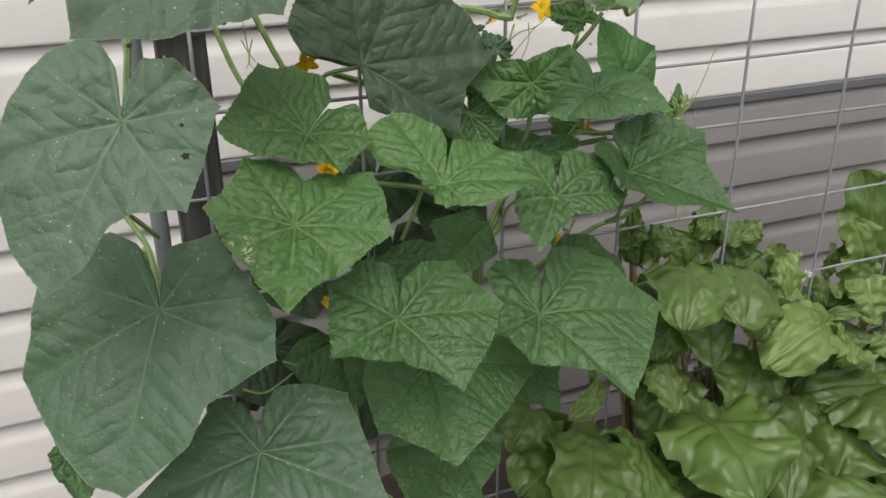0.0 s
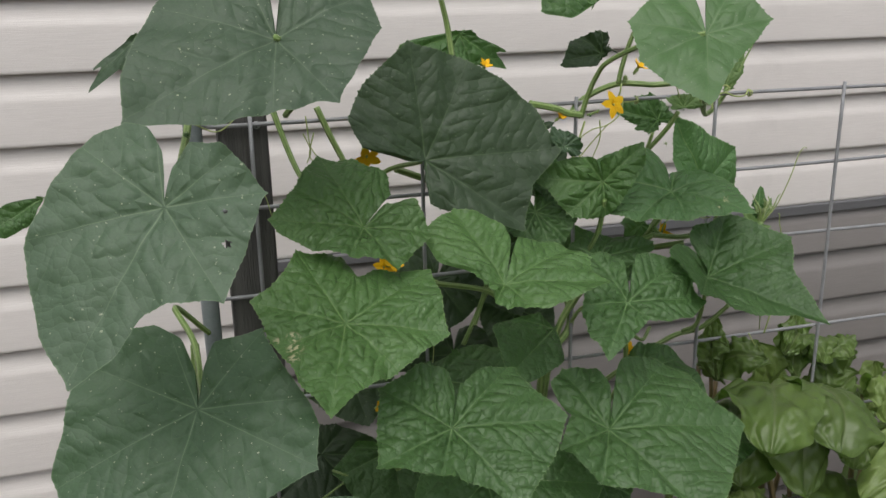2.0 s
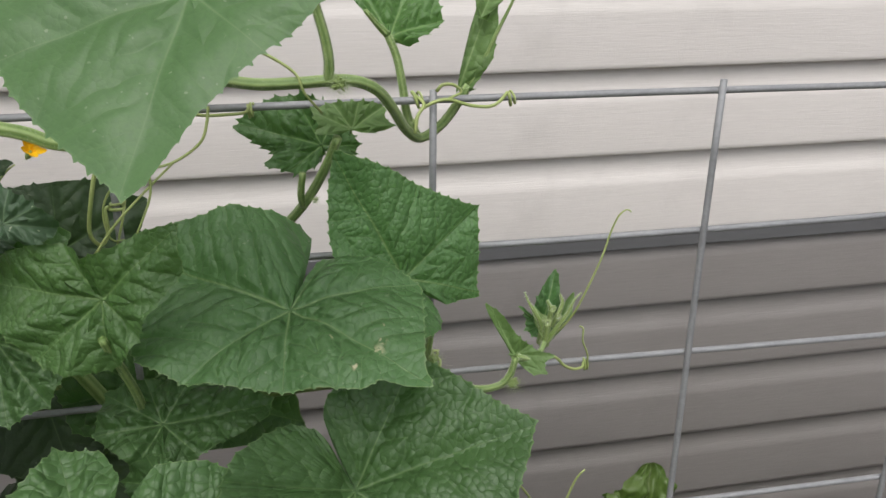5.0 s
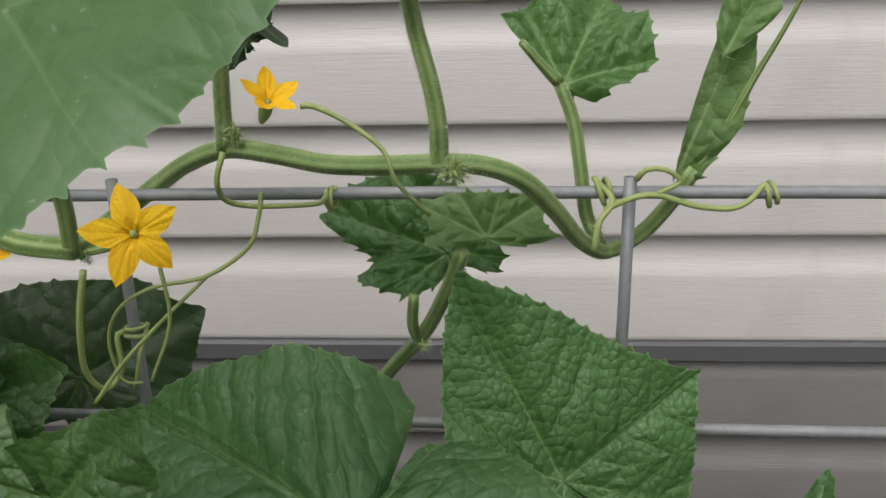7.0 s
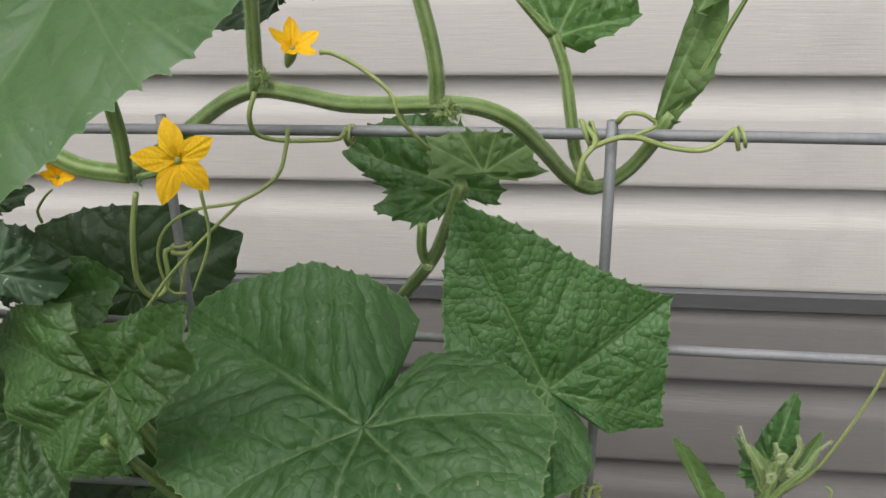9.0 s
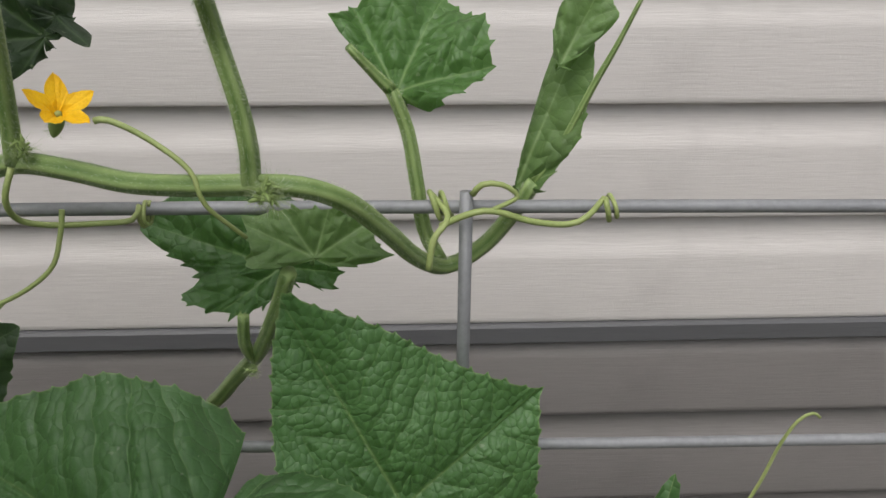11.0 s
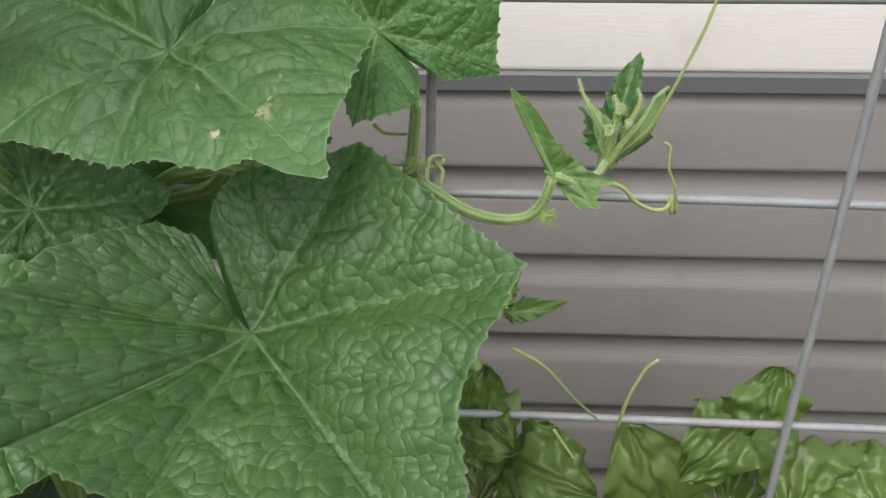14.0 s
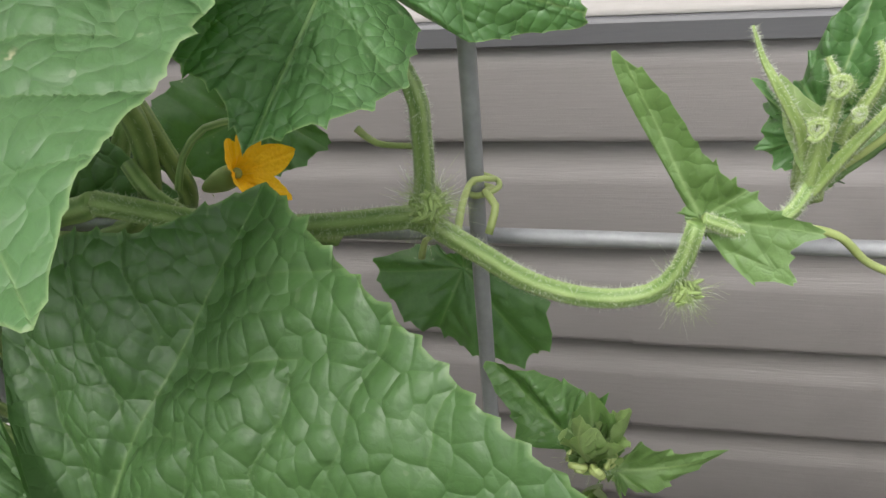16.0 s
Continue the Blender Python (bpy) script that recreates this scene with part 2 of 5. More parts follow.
def box_data(x0, x1, y0, y1, z0, z1):
    v = [(x, y, z) for x in (x0, x1) for y in (y0, y1) for z in (z0, z1)]
    f = [(0, 1, 3, 2), (4, 6, 7, 5), (0, 4, 5, 1), (2, 3, 7, 6), (0, 2, 6, 4), (1, 5, 7, 3)]
    return v, f


def spline(points, step):
    """Smooth curve through the points, with samples about a step apart."""
    p = np.array(points, float)
    p = np.vstack([2 * p[0] - p[1], p, 2 * p[-1] - p[-2]])
    out = []
    for i in range(1, len(p) - 2):
        n = max(2, int(np.linalg.norm(p[i + 1, :3] - p[i, :3]) / step))
        for k in range(n):
            s = k / n
            out.append(0.5 * (2 * p[i] + (p[i + 1] - p[i - 1]) * s + (2 * p[i - 1] - 5 * p[i] + 4 * p[i + 1] - p[i + 2]) * s * s
                              + (3 * p[i] - p[i - 1] - 3 * p[i + 1] + p[i + 2]) * s ** 3))
    out.append(p[-2])
    return np.array(out)


def tube_data(points, sides=10, ribs=0, depth=0.0, step=0.004, hairs=0, hair=0.0025, rng=None):
    """Tube along points of x, y, z, radius; ribs grooves run along it; hairs stand on it."""
    c = spline(points, step)
    pos, rad = c[:, :3], c[:, 3]
    tan = np.gradient(pos, axis=0)
    tan /= np.linalg.norm(tan, axis=1)[:, None] + 1e-12
    nrm = np.cross(tan[0], (0.31, 0.52, 0.8))
    nrm /= np.linalg.norm(nrm)
    verts, faces, rings = [], [], []
    for i in range(len(pos)):
        nrm = nrm - tan[i] * (nrm @ tan[i])
        nrm /= np.linalg.norm(nrm)
        bi = np.cross(tan[i], nrm)
        rings.append((nrm.copy(), bi))
        for k in range(sides):
            a = 2 * math.pi * k / sides
            r = rad[i] * (1 + depth * math.cos(ribs * a))
            verts.append(pos[i] + r * (math.cos(a) * nrm + math.sin(a) * bi))
    for i in range(len(pos) - 1):
        for k in range(sides):
            j = (k + 1) % sides
            faces.append((i * sides + k, i * sides + j, (i + 1) * sides + j, (i + 1) * sides + k))
    faces.append(tuple(range(sides - 1, -1, -1)))
    faces.append(tuple(range((len(pos) - 1) * sides, len(pos) * sides)))
    tube_faces = len(faces)
    for _ in range(hairs):
        i = rng.randrange(len(pos) - 1)
        w = rng.random()
        a = rng.random() * 2 * math.pi
        n, bi = rings[i]
        d = math.cos(a) * n + math.sin(a) * bi
        side = np.cross(tan[i], d) * 0.00004
        foot = pos[i] * (1 - w) + pos[i + 1] * w + d * rad[i] * 0.95
        top = foot + d * hair * (0.35 + 0.75 * rng.random() ** 1.5) + tan[i] * hair * (rng.random() - 0.5) * 0.6
        k = len(verts)
        verts += [foot - side, foot + side, top, foot + tan[i] * 0.0001]
        faces += [(k, k + 1, k + 2), (k + 1, k + 3, k + 2), (k + 3, k, k + 2)]
    return verts, faces, tube_faces


def tube(name, points, mat, parent=None, label="", hairs=0, seed=1, **kw):
    rng = random.Random(seed)
    v, f, n = tube_data(points, hairs=hairs, rng=rng, **kw)
    if parent:
        o = np.array(parent.matrix_basis.translation) if parent.parent is None else np.zeros(3)
        v = [np.array(p) - o for p in v]
    ribs, sides = kw.get("ribs", 0), kw.get("sides", 10)
    k = np.arange(len(v))
    rib = 0.5 + 0.5 * np.cos(ribs * 2 * math.pi * (k % sides) / sides)
    ob = mesh_object(name, v, f, [mat, HAIR], parent, label, attrs={"rib": rib})
    if hairs:
        idx = np.zeros(len(f), np.int32)
        idx[n:] = 1
        ob.data.polygons.foreach_set("material_index", idx)
    return ob


# ---- house wall ----
WALL_Y, WALL_SLOPE = 0.509, 0.0116
COURSE = 0.1133
TOP_OF_SKIRT = 0.787


def course_mesh(name, x0, x1, height, mat):
    """One lap of siding: flat lower face, curved shoulder, folded lip at the foot."""
    prof = [(0.004, 0.000), (-0.0125, 0.000), (-0.0138, 0.0015), (-0.0135, 0.006), (-0.0120, height * 0.60), (-0.0105, height * 0.655),
            (-0.0075, height * 0.71), (-0.0040, height * 0.78), (-0.0015, height * 0.88), (0.0, height), (0.004, height + 0.004)]
    v, f = [], []
    n = 24
    for i in range(n + 1):
        x = x0 + (x1 - x0) * i / n
        for y, z in prof:
            v.append((x, y + 0.0006 * math.sin(2.1 * x + 40 * height), z + 0.0005 * math.sin(1.3 * x)))
    m = len(prof)
    for i in range(n):
        for k in range(m - 1):
            f.append((i * m + k, (i + 1) * m + k, (i + 1) * m + k + 1, i * m + k + 1))
    me = bpy.data.meshes.new(name)
    me.from_pydata(v, [], f)
    me.materials.append(mat)
    me.shade_smooth()
    return me


wall_turn = math.degrees(math.atan(WALL_SLOPE))
wall = tagged(mesh_object("wall_house", *box_data(-4.2, 5.2, 0.012, 0.16, 0.0, 2.9), SIDING, smooth=False),
              "house wall behind the fence, clad in horizontal vinyl siding", "wall", kind="structure")
wall.matrix_basis = pose(0, WALL_Y, 0, 0, 0, wall_turn)


def courses(x0, x1, z_start, z_end, mat, name, lap=0.0):
    """Laps from z_start upwards; alike laps share one mesh."""
    me = course_mesh(name, x0, x1, COURSE, mat)
    z = z_start
    while z < z_end:
        ob = new(name, me)
        ob.parent = wall
        ob.location = (0, -lap, z)
        z += COURSE


SKIRT_X = -0.615
courses(-4.0, 5.0, TOP_OF_SKIRT, 2.7, SIDING, "siding_course")
courses(-4.0, SKIRT_X, TOP_OF_SKIRT - 7 * COURSE, TOP_OF_SKIRT - 0.01, SIDING, "siding_course")
courses(SKIRT_X, 5.0, TOP_OF_SKIRT - 2 * COURSE, TOP_OF_SKIRT - 0.01, SKIRT, "skirting_course")
courses(SKIRT_X, 0.0195, TOP_OF_SKIRT - 7 * COURSE, TOP_OF_SKIRT - 2.1 * COURSE, SKIRT, "skirting_course")
courses(0.018, 5.0, TOP_OF_SKIRT - 7 * COURSE, TOP_OF_SKIRT - 2.1 * COURSE, SKIRT, "skirting_course", 0.0026)

v, f = [], []
prof = [(-0.004, TOP_OF_SKIRT + 0.001), (-0.017, TOP_OF_SKIRT - 0.001), (-0.019, TOP_OF_SKIRT - 0.004), (-0.0185, TOP_OF_SKIRT - 0.021), (-0.0165, TOP_OF_SKIRT - 0.023), (-0.009, TOP_OF_SKIRT - 0.024)]
for x in np.linspace(SKIRT_X, 5.0, 30):
    v += [(x, y, z + 0.0006 * math.sin(2.7 * x)) for y, z in prof]
for i in range(29):
    f += [(i * 6 + k, i * 6 + 6 + k, i * 6 + 7 + k, i * 6 + k + 1) for k in range(5)]
cap = mesh_object("trim_channel", v, f, TRIM, wall, "grey channel trim between light and grey siding", smooth=False)

# ground: one sheet with low clods
v, f = [], []
gx, gy = np.linspace(-4, 5, 70), np.concatenate([np.linspace(-60, -3, 8), np.linspace(-2.8, 0.56, 40), np.linspace(1.0, 60, 8)])
gx = np.concatenate([np.linspace(-60, -5, 6), gx, np.linspace(6, 60, 6)])
for y in gy:
    for x in gx:
        v.append((x, y, 0.03 * noise.noise((x * 3, y * 3, 0)) + 0.012 * noise.noise((x * 14, y * 14, 3)) if abs(x) < 6 and y > -3 else 0.0))
n = len(gx)
for j in range(len(gy) - 1):
    f += [(j * n + i, j * n + i + 1, j * n + n + i + 1, j * n + n + i) for i in range(n - 1)]
tagged(mesh_object("ground", v, f, SOIL), "dark crumbly garden soil under the plants", "ground", kind="structure")

# ---- wire fence ----
HEIGHTS = [1.0968, 0.995, 0.890, 0.745, 0.596, 0.446, 0.296, 0.15]
PITCH = 0.2032
fence = thing("wire_fence", (0, 0, 0), "galvanised welded wire panel with vines climbing on it", "fence")
for i in range(-2, 8):
    x = PITCH * (i - 1)
    bow = 0.002 * math.sin(3.1 * i)
    lean = -0.006 if i == 1 else 0.0
    tube("upright_wire", [(x + 0.001, 0, 1.106, 0.0025), (x, bow, 0.98, 0.0025), (x + lean, -bow, 0.75, 0.0025), (x - 0.002, bow, 0.35, 0.0025), (x, 0, -0.05, 0.0025)],
         WIRE, fence, step=0.05, sides=10)
for z in HEIGHTS:
    pts = [(x, 0.005 + 0.0015 * math.sin(7 * x + 9 * z), z + 0.002 * math.sin(5 * x + 30 * z), 0.0025) for x in np.linspace(-0.67, 1.35, 12)]
    tube("cross_wire", pts, WIRE, fence, step=0.05, sides=10)

# second panel, lapped behind the first and tied to it
back_fence = thing("wire_fence", (0, 0, 0), "second galvanised wire panel tied behind the first", "fence")
for x0, x1 in ((0.400, 0.384), (0.610, 0.560), (0.632, 0.622)):
    tube("upright_wire", [(x0, 0.012, 0.60 if x0 < 0.5 or x0 > 0.62 else 1.10, 0.0022), ((x0 + x1) / 2, 0.014, 0.45, 0.0022), (x1, 0.012, 0.0, 0.0022)], WIRE, back_fence, step=0.05)
for z in (0.2,):
    tube("cross_wire", [(0.38, 0.014, z, 0.0022), (0.8, 0.014, z + 0.002, 0.0022), (1.4, 0.014, z, 0.0022)], WIRE, back_fence, step=0.08)


def tie(x, z, parent, turns=2, r=0.0042, mat=None):
    """A few turns of thin tie round the crossing, ends twisted and sticking out."""
    pts = []
    for i in range(turns * 10 + 1):
        a = 2 * math.pi * i / 10
        pts.append((x + r * math.cos(a), 0.006 + (r + 0.003) * math.sin(a), z - 0.0035 * turns / 2 + 0.0035 * i / 10, 0.0008))
    return tube("tie", pts, mat or TIE, parent, sides=6, step=0.003)


tie(0.4025, 0.594, back_fence, 3)
tie(0.6085, 0.597, back_fence, 4)
tie(0.628, 0.596, back_fence, 3)
tube("clip", [(0.602, -0.004, 0.505, 0.004), (0.604, -0.005, 0.495, 0.0055), (0.606, -0.003, 0.486, 0.003)], TIE, back_fence, "small white plastic clip", sides=8, step=0.003)

# timber post and steel tube that carry the panel
bm = bmesh.new()
bmesh.ops.create_cube(bm, size=1.0)
for vv in bm.verts:
    vv.co = Vector((vv.co.x * 0.057, vv.co.y * 0.057, vv.co.z * 1.28 + 0.56))
bmesh.ops.subdivide_edges(bm, edges=[e for e in bm.edges if abs(e.verts[0].co.z - e.verts[1].co.z) > 0.5], cuts=14)
for vv in bm.verts:
    vv.co.x += 0.0015 * noise.noise((vv.co.z * 6, 1, vv.co.x * 20))
    vv.co.y += 0.0015 * noise.noise((vv.co.z * 6, 5, vv.co.y * 20))
bmesh.ops.bevel(bm, geom=[e for e in bm.edges if len(e.link_faces) == 2 and e.calc_face_angle(0) > 0.8], offset=0.003, segments=2, affect="EDGES")
me = bpy.data.meshes.new("timber_post")
bm.to_mesh(me)
bm.free()
me.materials.append(POST)
post = tagged(new("timber_post", me), "dark weathered square timber fence post", "post")
post.location = (-0.617, 0.040, 0)
pipe = thing("steel_post", (-0.673, 0.0, 0), "blue-grey round steel tube post beside the timber post", "post")
tube("tube", [(-0.673, 0.0, 1.22, 0.0105), (-0.672, 0.0, 0.6, 0.0105), (-0.671, 0.002, -0.05, 0.0105)], CONDUIT, pipe, step=0.05, sides=20)


v, f, _ = tube_data([(-0.601, 0.0125, 1.093, 0.0046), (-0.601, 0.0100, 1.093, 0.0046), (-0.601, 0.0090, 1.093, 0.0036)], sides=14, step=0.0015)
screw = tagged(mesh_object("screw", v, f, WIRE, smooth=False), "grey steel cross-head screw in the timber post", "screw")
for w, h in ((0.0028, 0.0006), (0.0006, 0.0028)):
    mesh_object("slot", *box_data(-0.601 - w, -0.601 + w, 0.0084, 0.0092, 1.093 - h, 1.093 + h), POST, screw, smooth=False)
tie_wire = tagged(mesh_object("tie_wire", *tube_data([(-0.673 + 0.0125 * math.cos(0.6 * i), 0.0125 * math.sin(0.6 * i), 1.148 + 0.0006 * i, 0.0011) for i in range(22)]
                  + [(-0.650, -0.013, 1.158, 0.0011), (-0.632, 0.004, 1.150, 0.0011), (-0.590, 0.009, 1.146, 0.0011)], sides=6, step=0.003)[:2], WIRE),
                  "thin wire tie wound round the steel tube post", "wire tie")


# ---- cucumber leaves ----
def outline(keys, n, teeth, seed, mucro=0.0):
    """Radius of the blade for n angles that run from one side of the notch to the other."""
    k = sorted(((q[0] % 360, q[1] / 100) for q in keys), key=lambda q: q[0])
    notch = min(range(len(k)), key=lambda i: k[i][1])
    k = k[notch:] + [(a + 360, r) for a, r in k[:notch + 1]]
    ang = np.array([radians(a) for a, _ in k])
    rad = np.array([r for _, r in k])
    th = np.linspace(ang[0], ang[-1], n)
    out = np.empty(n)
    for i, a in enumerate(th):
        j = min(max(np.searchsorted(ang, a) - 1, 0), len(ang) - 2)
        a0, a1, r0, r1 = ang[j], ang[j + 1], rad[j], rad[j + 1]
        w = (a - a0) / max(a1 - a0, 1e-6)
        den = r0 * math.sin(a - a0) + r1 * math.sin(a1 - a)
        line = r0 * r1 * math.sin(a1 - a0) / den if a1 - a0 < 2.6 and den > 1e-9 else r0 + (r1 - r0) * w
        out[i] = 0.92 * line + 0.08 * (r0 + (r1 - r0) * w)
    for _ in range(2):
        out[1:-1] = 0.25 * out[:-2] + 0.5 * out[1:-1] + 0.25 * out[2:]
    big = out.max()
    span = max(6, n // 22)
    tips = [i for i in range(3, n - 3) if out[i] >= out[max(0, i - span):i + span + 1].max() and out[i] > 0.45 * big]
    for i in tips:
        out = out + mucro * np.exp(-np.abs(th - th[i]) * out[i] / (mucro * 0.9 + 1e-9))
    rng = np.random.default_rng(seed)
    arc = np.concatenate([[0], np.cumsum(np.hypot(np.diff(out), out[1:] * np.diff(th)))])
    saw = (arc / 0.0072 + 0.35 * np.sin(arc * 70)) % 1.0
    out = out + teeth * (np.where(saw < 0.35, 1 - saw / 0.35, 0.25 * (saw - 0.35)) - 0.2) * (0.7 + 0.6 * rng.random(n))
    return th, out


def blade(keys, cup=0.0, fold=0.0, wave=0.005, quilt=0.0026, teeth=0.0021, seed=1, rings=56, spokes=420, droop=0.0, holes=(), scars=(), cells=0.75, relief=1.1, crown=0.0):
    """Vertices, faces and vein data of one leaf, base at the origin, tip along +y, upper face +z."""
    th, rad = outline(keys, spokes, teeth, seed, min(0.0032, 0.0003 * max(q[1] for q in keys)))
    size = rad.max()
    smooth = np.convolve(np.pad(rad, 4, mode="edge"), np.ones(9) / 9, "valid")
    gap = max(8, spokes // 16)
    peaks = [i for i in range(6, spokes - 6) if smooth[i] >= smooth[max(0, i - gap):i + gap + 1].max() and smooth[i] > 0.4 * size]
    veins = [th[i] for i in peaks]
    for extra in (2 * math.pi, 2 * math.pi - 0.9, 2 * math.pi + 0.9, 2 * math.pi - 1.8, 2 * math.pi + 1.8, 2 * math.pi - 2.6, 2 * math.pi + 2.6):
        if th[0] + 0.15 < extra < th[-1] - 0.15 and all(abs(extra - a) > 0.5 for a in veins):
            veins.append(extra)
    more = [a + d for a in veins for d in (-0.03, -0.012, -0.006, -0.003, 0.0, 0.003, 0.006, 0.012, 0.03)]
    full = np.unique(np.round(np.concatenate([th, [a for a in more if th[0] < a < th[-1]]]), 5))
    rad = np.interp(full, th, rad)
    th = full
    n = len(th)
    s = np.append(np.linspace(0, 1, rings - 1) ** 0.85 * 0.987, 1.0)
    S, T = np.meshgrid(s, th, indexing="ij")
    rr = S * rad[None, :]
    x, y = rr * np.sin(T), rr * np.cos(T)
    veins.sort()
    rng = np.random.default_rng(seed)
    ph = rng.random(6) * 6.28
    shift = rng.random(len(veins) + 1)
    best = np.full(x.shape, 9.0)
    along, side, gaps = np.zeros(x.shape), np.zeros(x.shape), np.zeros(x.shape)
    for k, a in enumerate(veins):
        u = x * math.sin(a) + y * math.cos(a)
        w = x * math.cos(a) - y * math.sin(a)
        d = np.where(u > 0, np.abs(w), np.hypot(u, w) + 0.002)
        better = d < best
        best, along, side = np.where(better, d, best), np.where(better, u, along), np.where(better, w, side)
        gaps = np.where(better, np.where(w > 0, shift[k + 1], shift[k]), gaps)
    sp = 0.0155 * (size / 0.12) ** 0.6
    wide = np.abs(side)
    lat = (0.85 * along + wide) / (0.50 * sp)
    wobble = 0.0011 * np.sin(x * 150 + ph[4]) * np.sin(y * 130 + ph[5]) + 0.0008 * np.sin(x * 310 + y * 270 + ph[3])
    phase = (along - wide * (0.62 + 2.2 * wide) + wobble) / sp + gaps
    far = np.clip(best / 0.004, 0, 1) * np.clip(best / np.maximum(rr, 1e-4) * 6, 0, 1)
    main = np.exp(-(best / (0.00022 + 0.00048 * (1 - S) ** 1.6)) ** 2)
    vein = np.clip(main * np.clip(0.95 - 0.4 * S, 0, 1), 0, 1)
    form = size / 0.12
    z = quilt * (1 - np.exp(-(best / 0.009) ** 2)) * np.clip(1.7 - S, 0.3, 1) + 0.0026 * form * (1 - np.exp(-(best / (0.022 * form)) ** 2)) * np.clip(1.5 - S, 0.2, 1)
    z = z + 0.95 * quilt * far * np.abs(np.sin(np.pi * (phase - 0.5))) ** 0.7 * np.clip(1.35 - S, 0.25, 1)
    z = z - 0.0055 * form * np.exp(-(rr / (0.022 * form)) ** 2)
    z = z + crown * (1 - S ** 2) - cup * (rr / size) ** 2 * size + fold * np.abs(x) - droop * np.clip(y, 0, None) ** 2 / size
    z = z + wave * S ** 3 * (np.sin(3 * T + ph[0]) + 0.6 * np.sin(7 * T + ph[1]) + 0.3 * np.sin(17 * T + ph[2]))
    z = z + 0.0010 * np.sin(x * 130 + ph[2]) * np.sin(y * 150 + ph[3])
    vein[-1] = np.maximum(vein[-1], 1.0)
    high = sorted((radians(q[0]) % (2 * math.pi), q[2] / 100 if len(q) > 2 else 0.0) for q in keys)
    if any(h for _, h in high):
        lift = np.interp(np.mod(th, 2 * math.pi), [a for a, _ in high], [h for _, h in high], period=2 * math.pi)
        z = z + np.convolve(np.pad(lift, 8, mode="edge"), np.ones(17) / 17, "valid")[None, :] * S ** 1.2
    scar = np.zeros(x.shape)
    for ang, r, wide in scars:
        dx, dy = x - r / 100 * math.sin(radians(ang)), y - r / 100 * math.cos(radians(ang))
        scar = np.maximum(scar, np.clip(1.6 - np.hypot(dx, dy) / (wide / 100), 0, 1))
    verts = np.stack([x, y, z], -1).reshape(-1, 3)
    faces = [(i * n + j, i * n + j + 1, (i + 1) * n + j + 1, (i + 1) * n + j) for i in range(rings - 1) for j in range(n - 1)]
    for ang, r, wide in holes:
        c = np.array([r / 100 * math.sin(radians(ang)), r / 100 * math.cos(radians(ang))])
        mid = [verts[list(q), :2].mean(0) - c for q in faces]
        faces = [q for q, m in zip(faces, mid) if np.hypot(m[0], m[1] * 1.4) > wide / 100 * (1 + 0.3 * math.sin(5 * math.atan2(m[1], m[0])))]
    data = {"vein": vein, "sec": phase, "far": far, "scar": scar, "cell_u": phase * 2.4 * cells, "cell_v": lat * 1.1 * cells, "relief": np.full(x.shape, relief * min(1.0, (size / 0.10) ** 0.7))}
    return verts, faces, {k: q.reshape(-1) for k, q in data.items()}


vine = thing("cucumber_plant", (-0.3, 0.0, 0.0), "cucumber vine with broad green leaves and yellow flowers on fence", "plant")


def leaf(place, turn, keys, mat=None, label="", parent=None, **kw):
    kw.setdefault("seed", int(1000 * abs(place[0] * 7 + place[2])) % 997)
    v, f, data = blade(keys, **kw)
    ob = mesh_object("leaf", v, f, mat or CUKE, parent or vine, label, attrs=data)
    ob.matrix_basis = Matrix.Translation(-Vector((parent or vine).location)) @ pose(*place, *turn)
    return ob


leaf((-0.704, -0.330, 1.084), (-58, -20, 152), [(0, 15.3), (19, 13.3), (49, 10.8), (79, 8.6), (110, 8.0), (131, 7.9), (144, 6.7), (155, 4.2), (160, 0.5), (166, 3.1), (178, 5.3), (-158, 6.6), (-135, 7.2), (-119, 7.9), (-91, 7.4), (-57, 9.3), (-30, 7.9), (-17, 8.7), (-10, 12.3)], mat=GREY_SHEEN, label="broad pale grey-green cucumber leaf with small holes", quilt=0.0012, teeth=0.0009, holes=((-81, 6.1, 0.36), (-105, 5.0, 0.2)))
leaf((-0.697, -0.250, 0.872), (-54, -8, 160), [(0, 17.9), (12, 17.6), (27, 15.6), (56, 14.1), (72, 11.9), (95, 11.6), (122, 10.8), (142, 9.2), (155, 7.1), (165, 3.3), (171, 0.5), (177, 3.3), (-178, 6.2), (-151, 9.3), (-126, 8.8), (-101, 10.5), (-90, 11.6), (-72, 12.6), (-53, 10.9), (-34, 10.8), (-22, 13.8)], mat=GREEN_SHEEN, label="broad pale grey-green cucumber leaf with small holes", quilt=0.0012, teeth=0.0009)
leaf((-0.549, -0.232, 0.933), (-31, -14, 168), [(0, 11.1), (20, 9.2), (48, 7.6), (90, 9.2), (115, 7.9), (138, 9.1), (170, 8.5), (-176, 5.6), (-165, 7.1), (-138, 11.6), (-120, 10.2), (-92, 10.1), (-52, 7.3), (-25, 7.6)], mat=CUKE_BRIGHT, label="bright green cucumber leaf with a chewed pale patch", scars=((56, 5.6, 0.5), (44, 6.2, 0.6), (36, 7.2, 0.5), (60, 7.0, 0.3)))
leaf((-0.513, -0.163, 1.009), (-36, 8, -160), [(0, 6.2), (38, 4.8), (81, 6.1), (106, 9.0), (115, 9.7), (136, 8.4), (-179, 10.1), (-155, 9.4), (-129, 7.8), (-116, 5.2), (-116, 0.5), (-115, 3.7), (-92, 6.3), (-56, 7.2), (-25, 5.9)], mat=CUKE_BRIGHT)
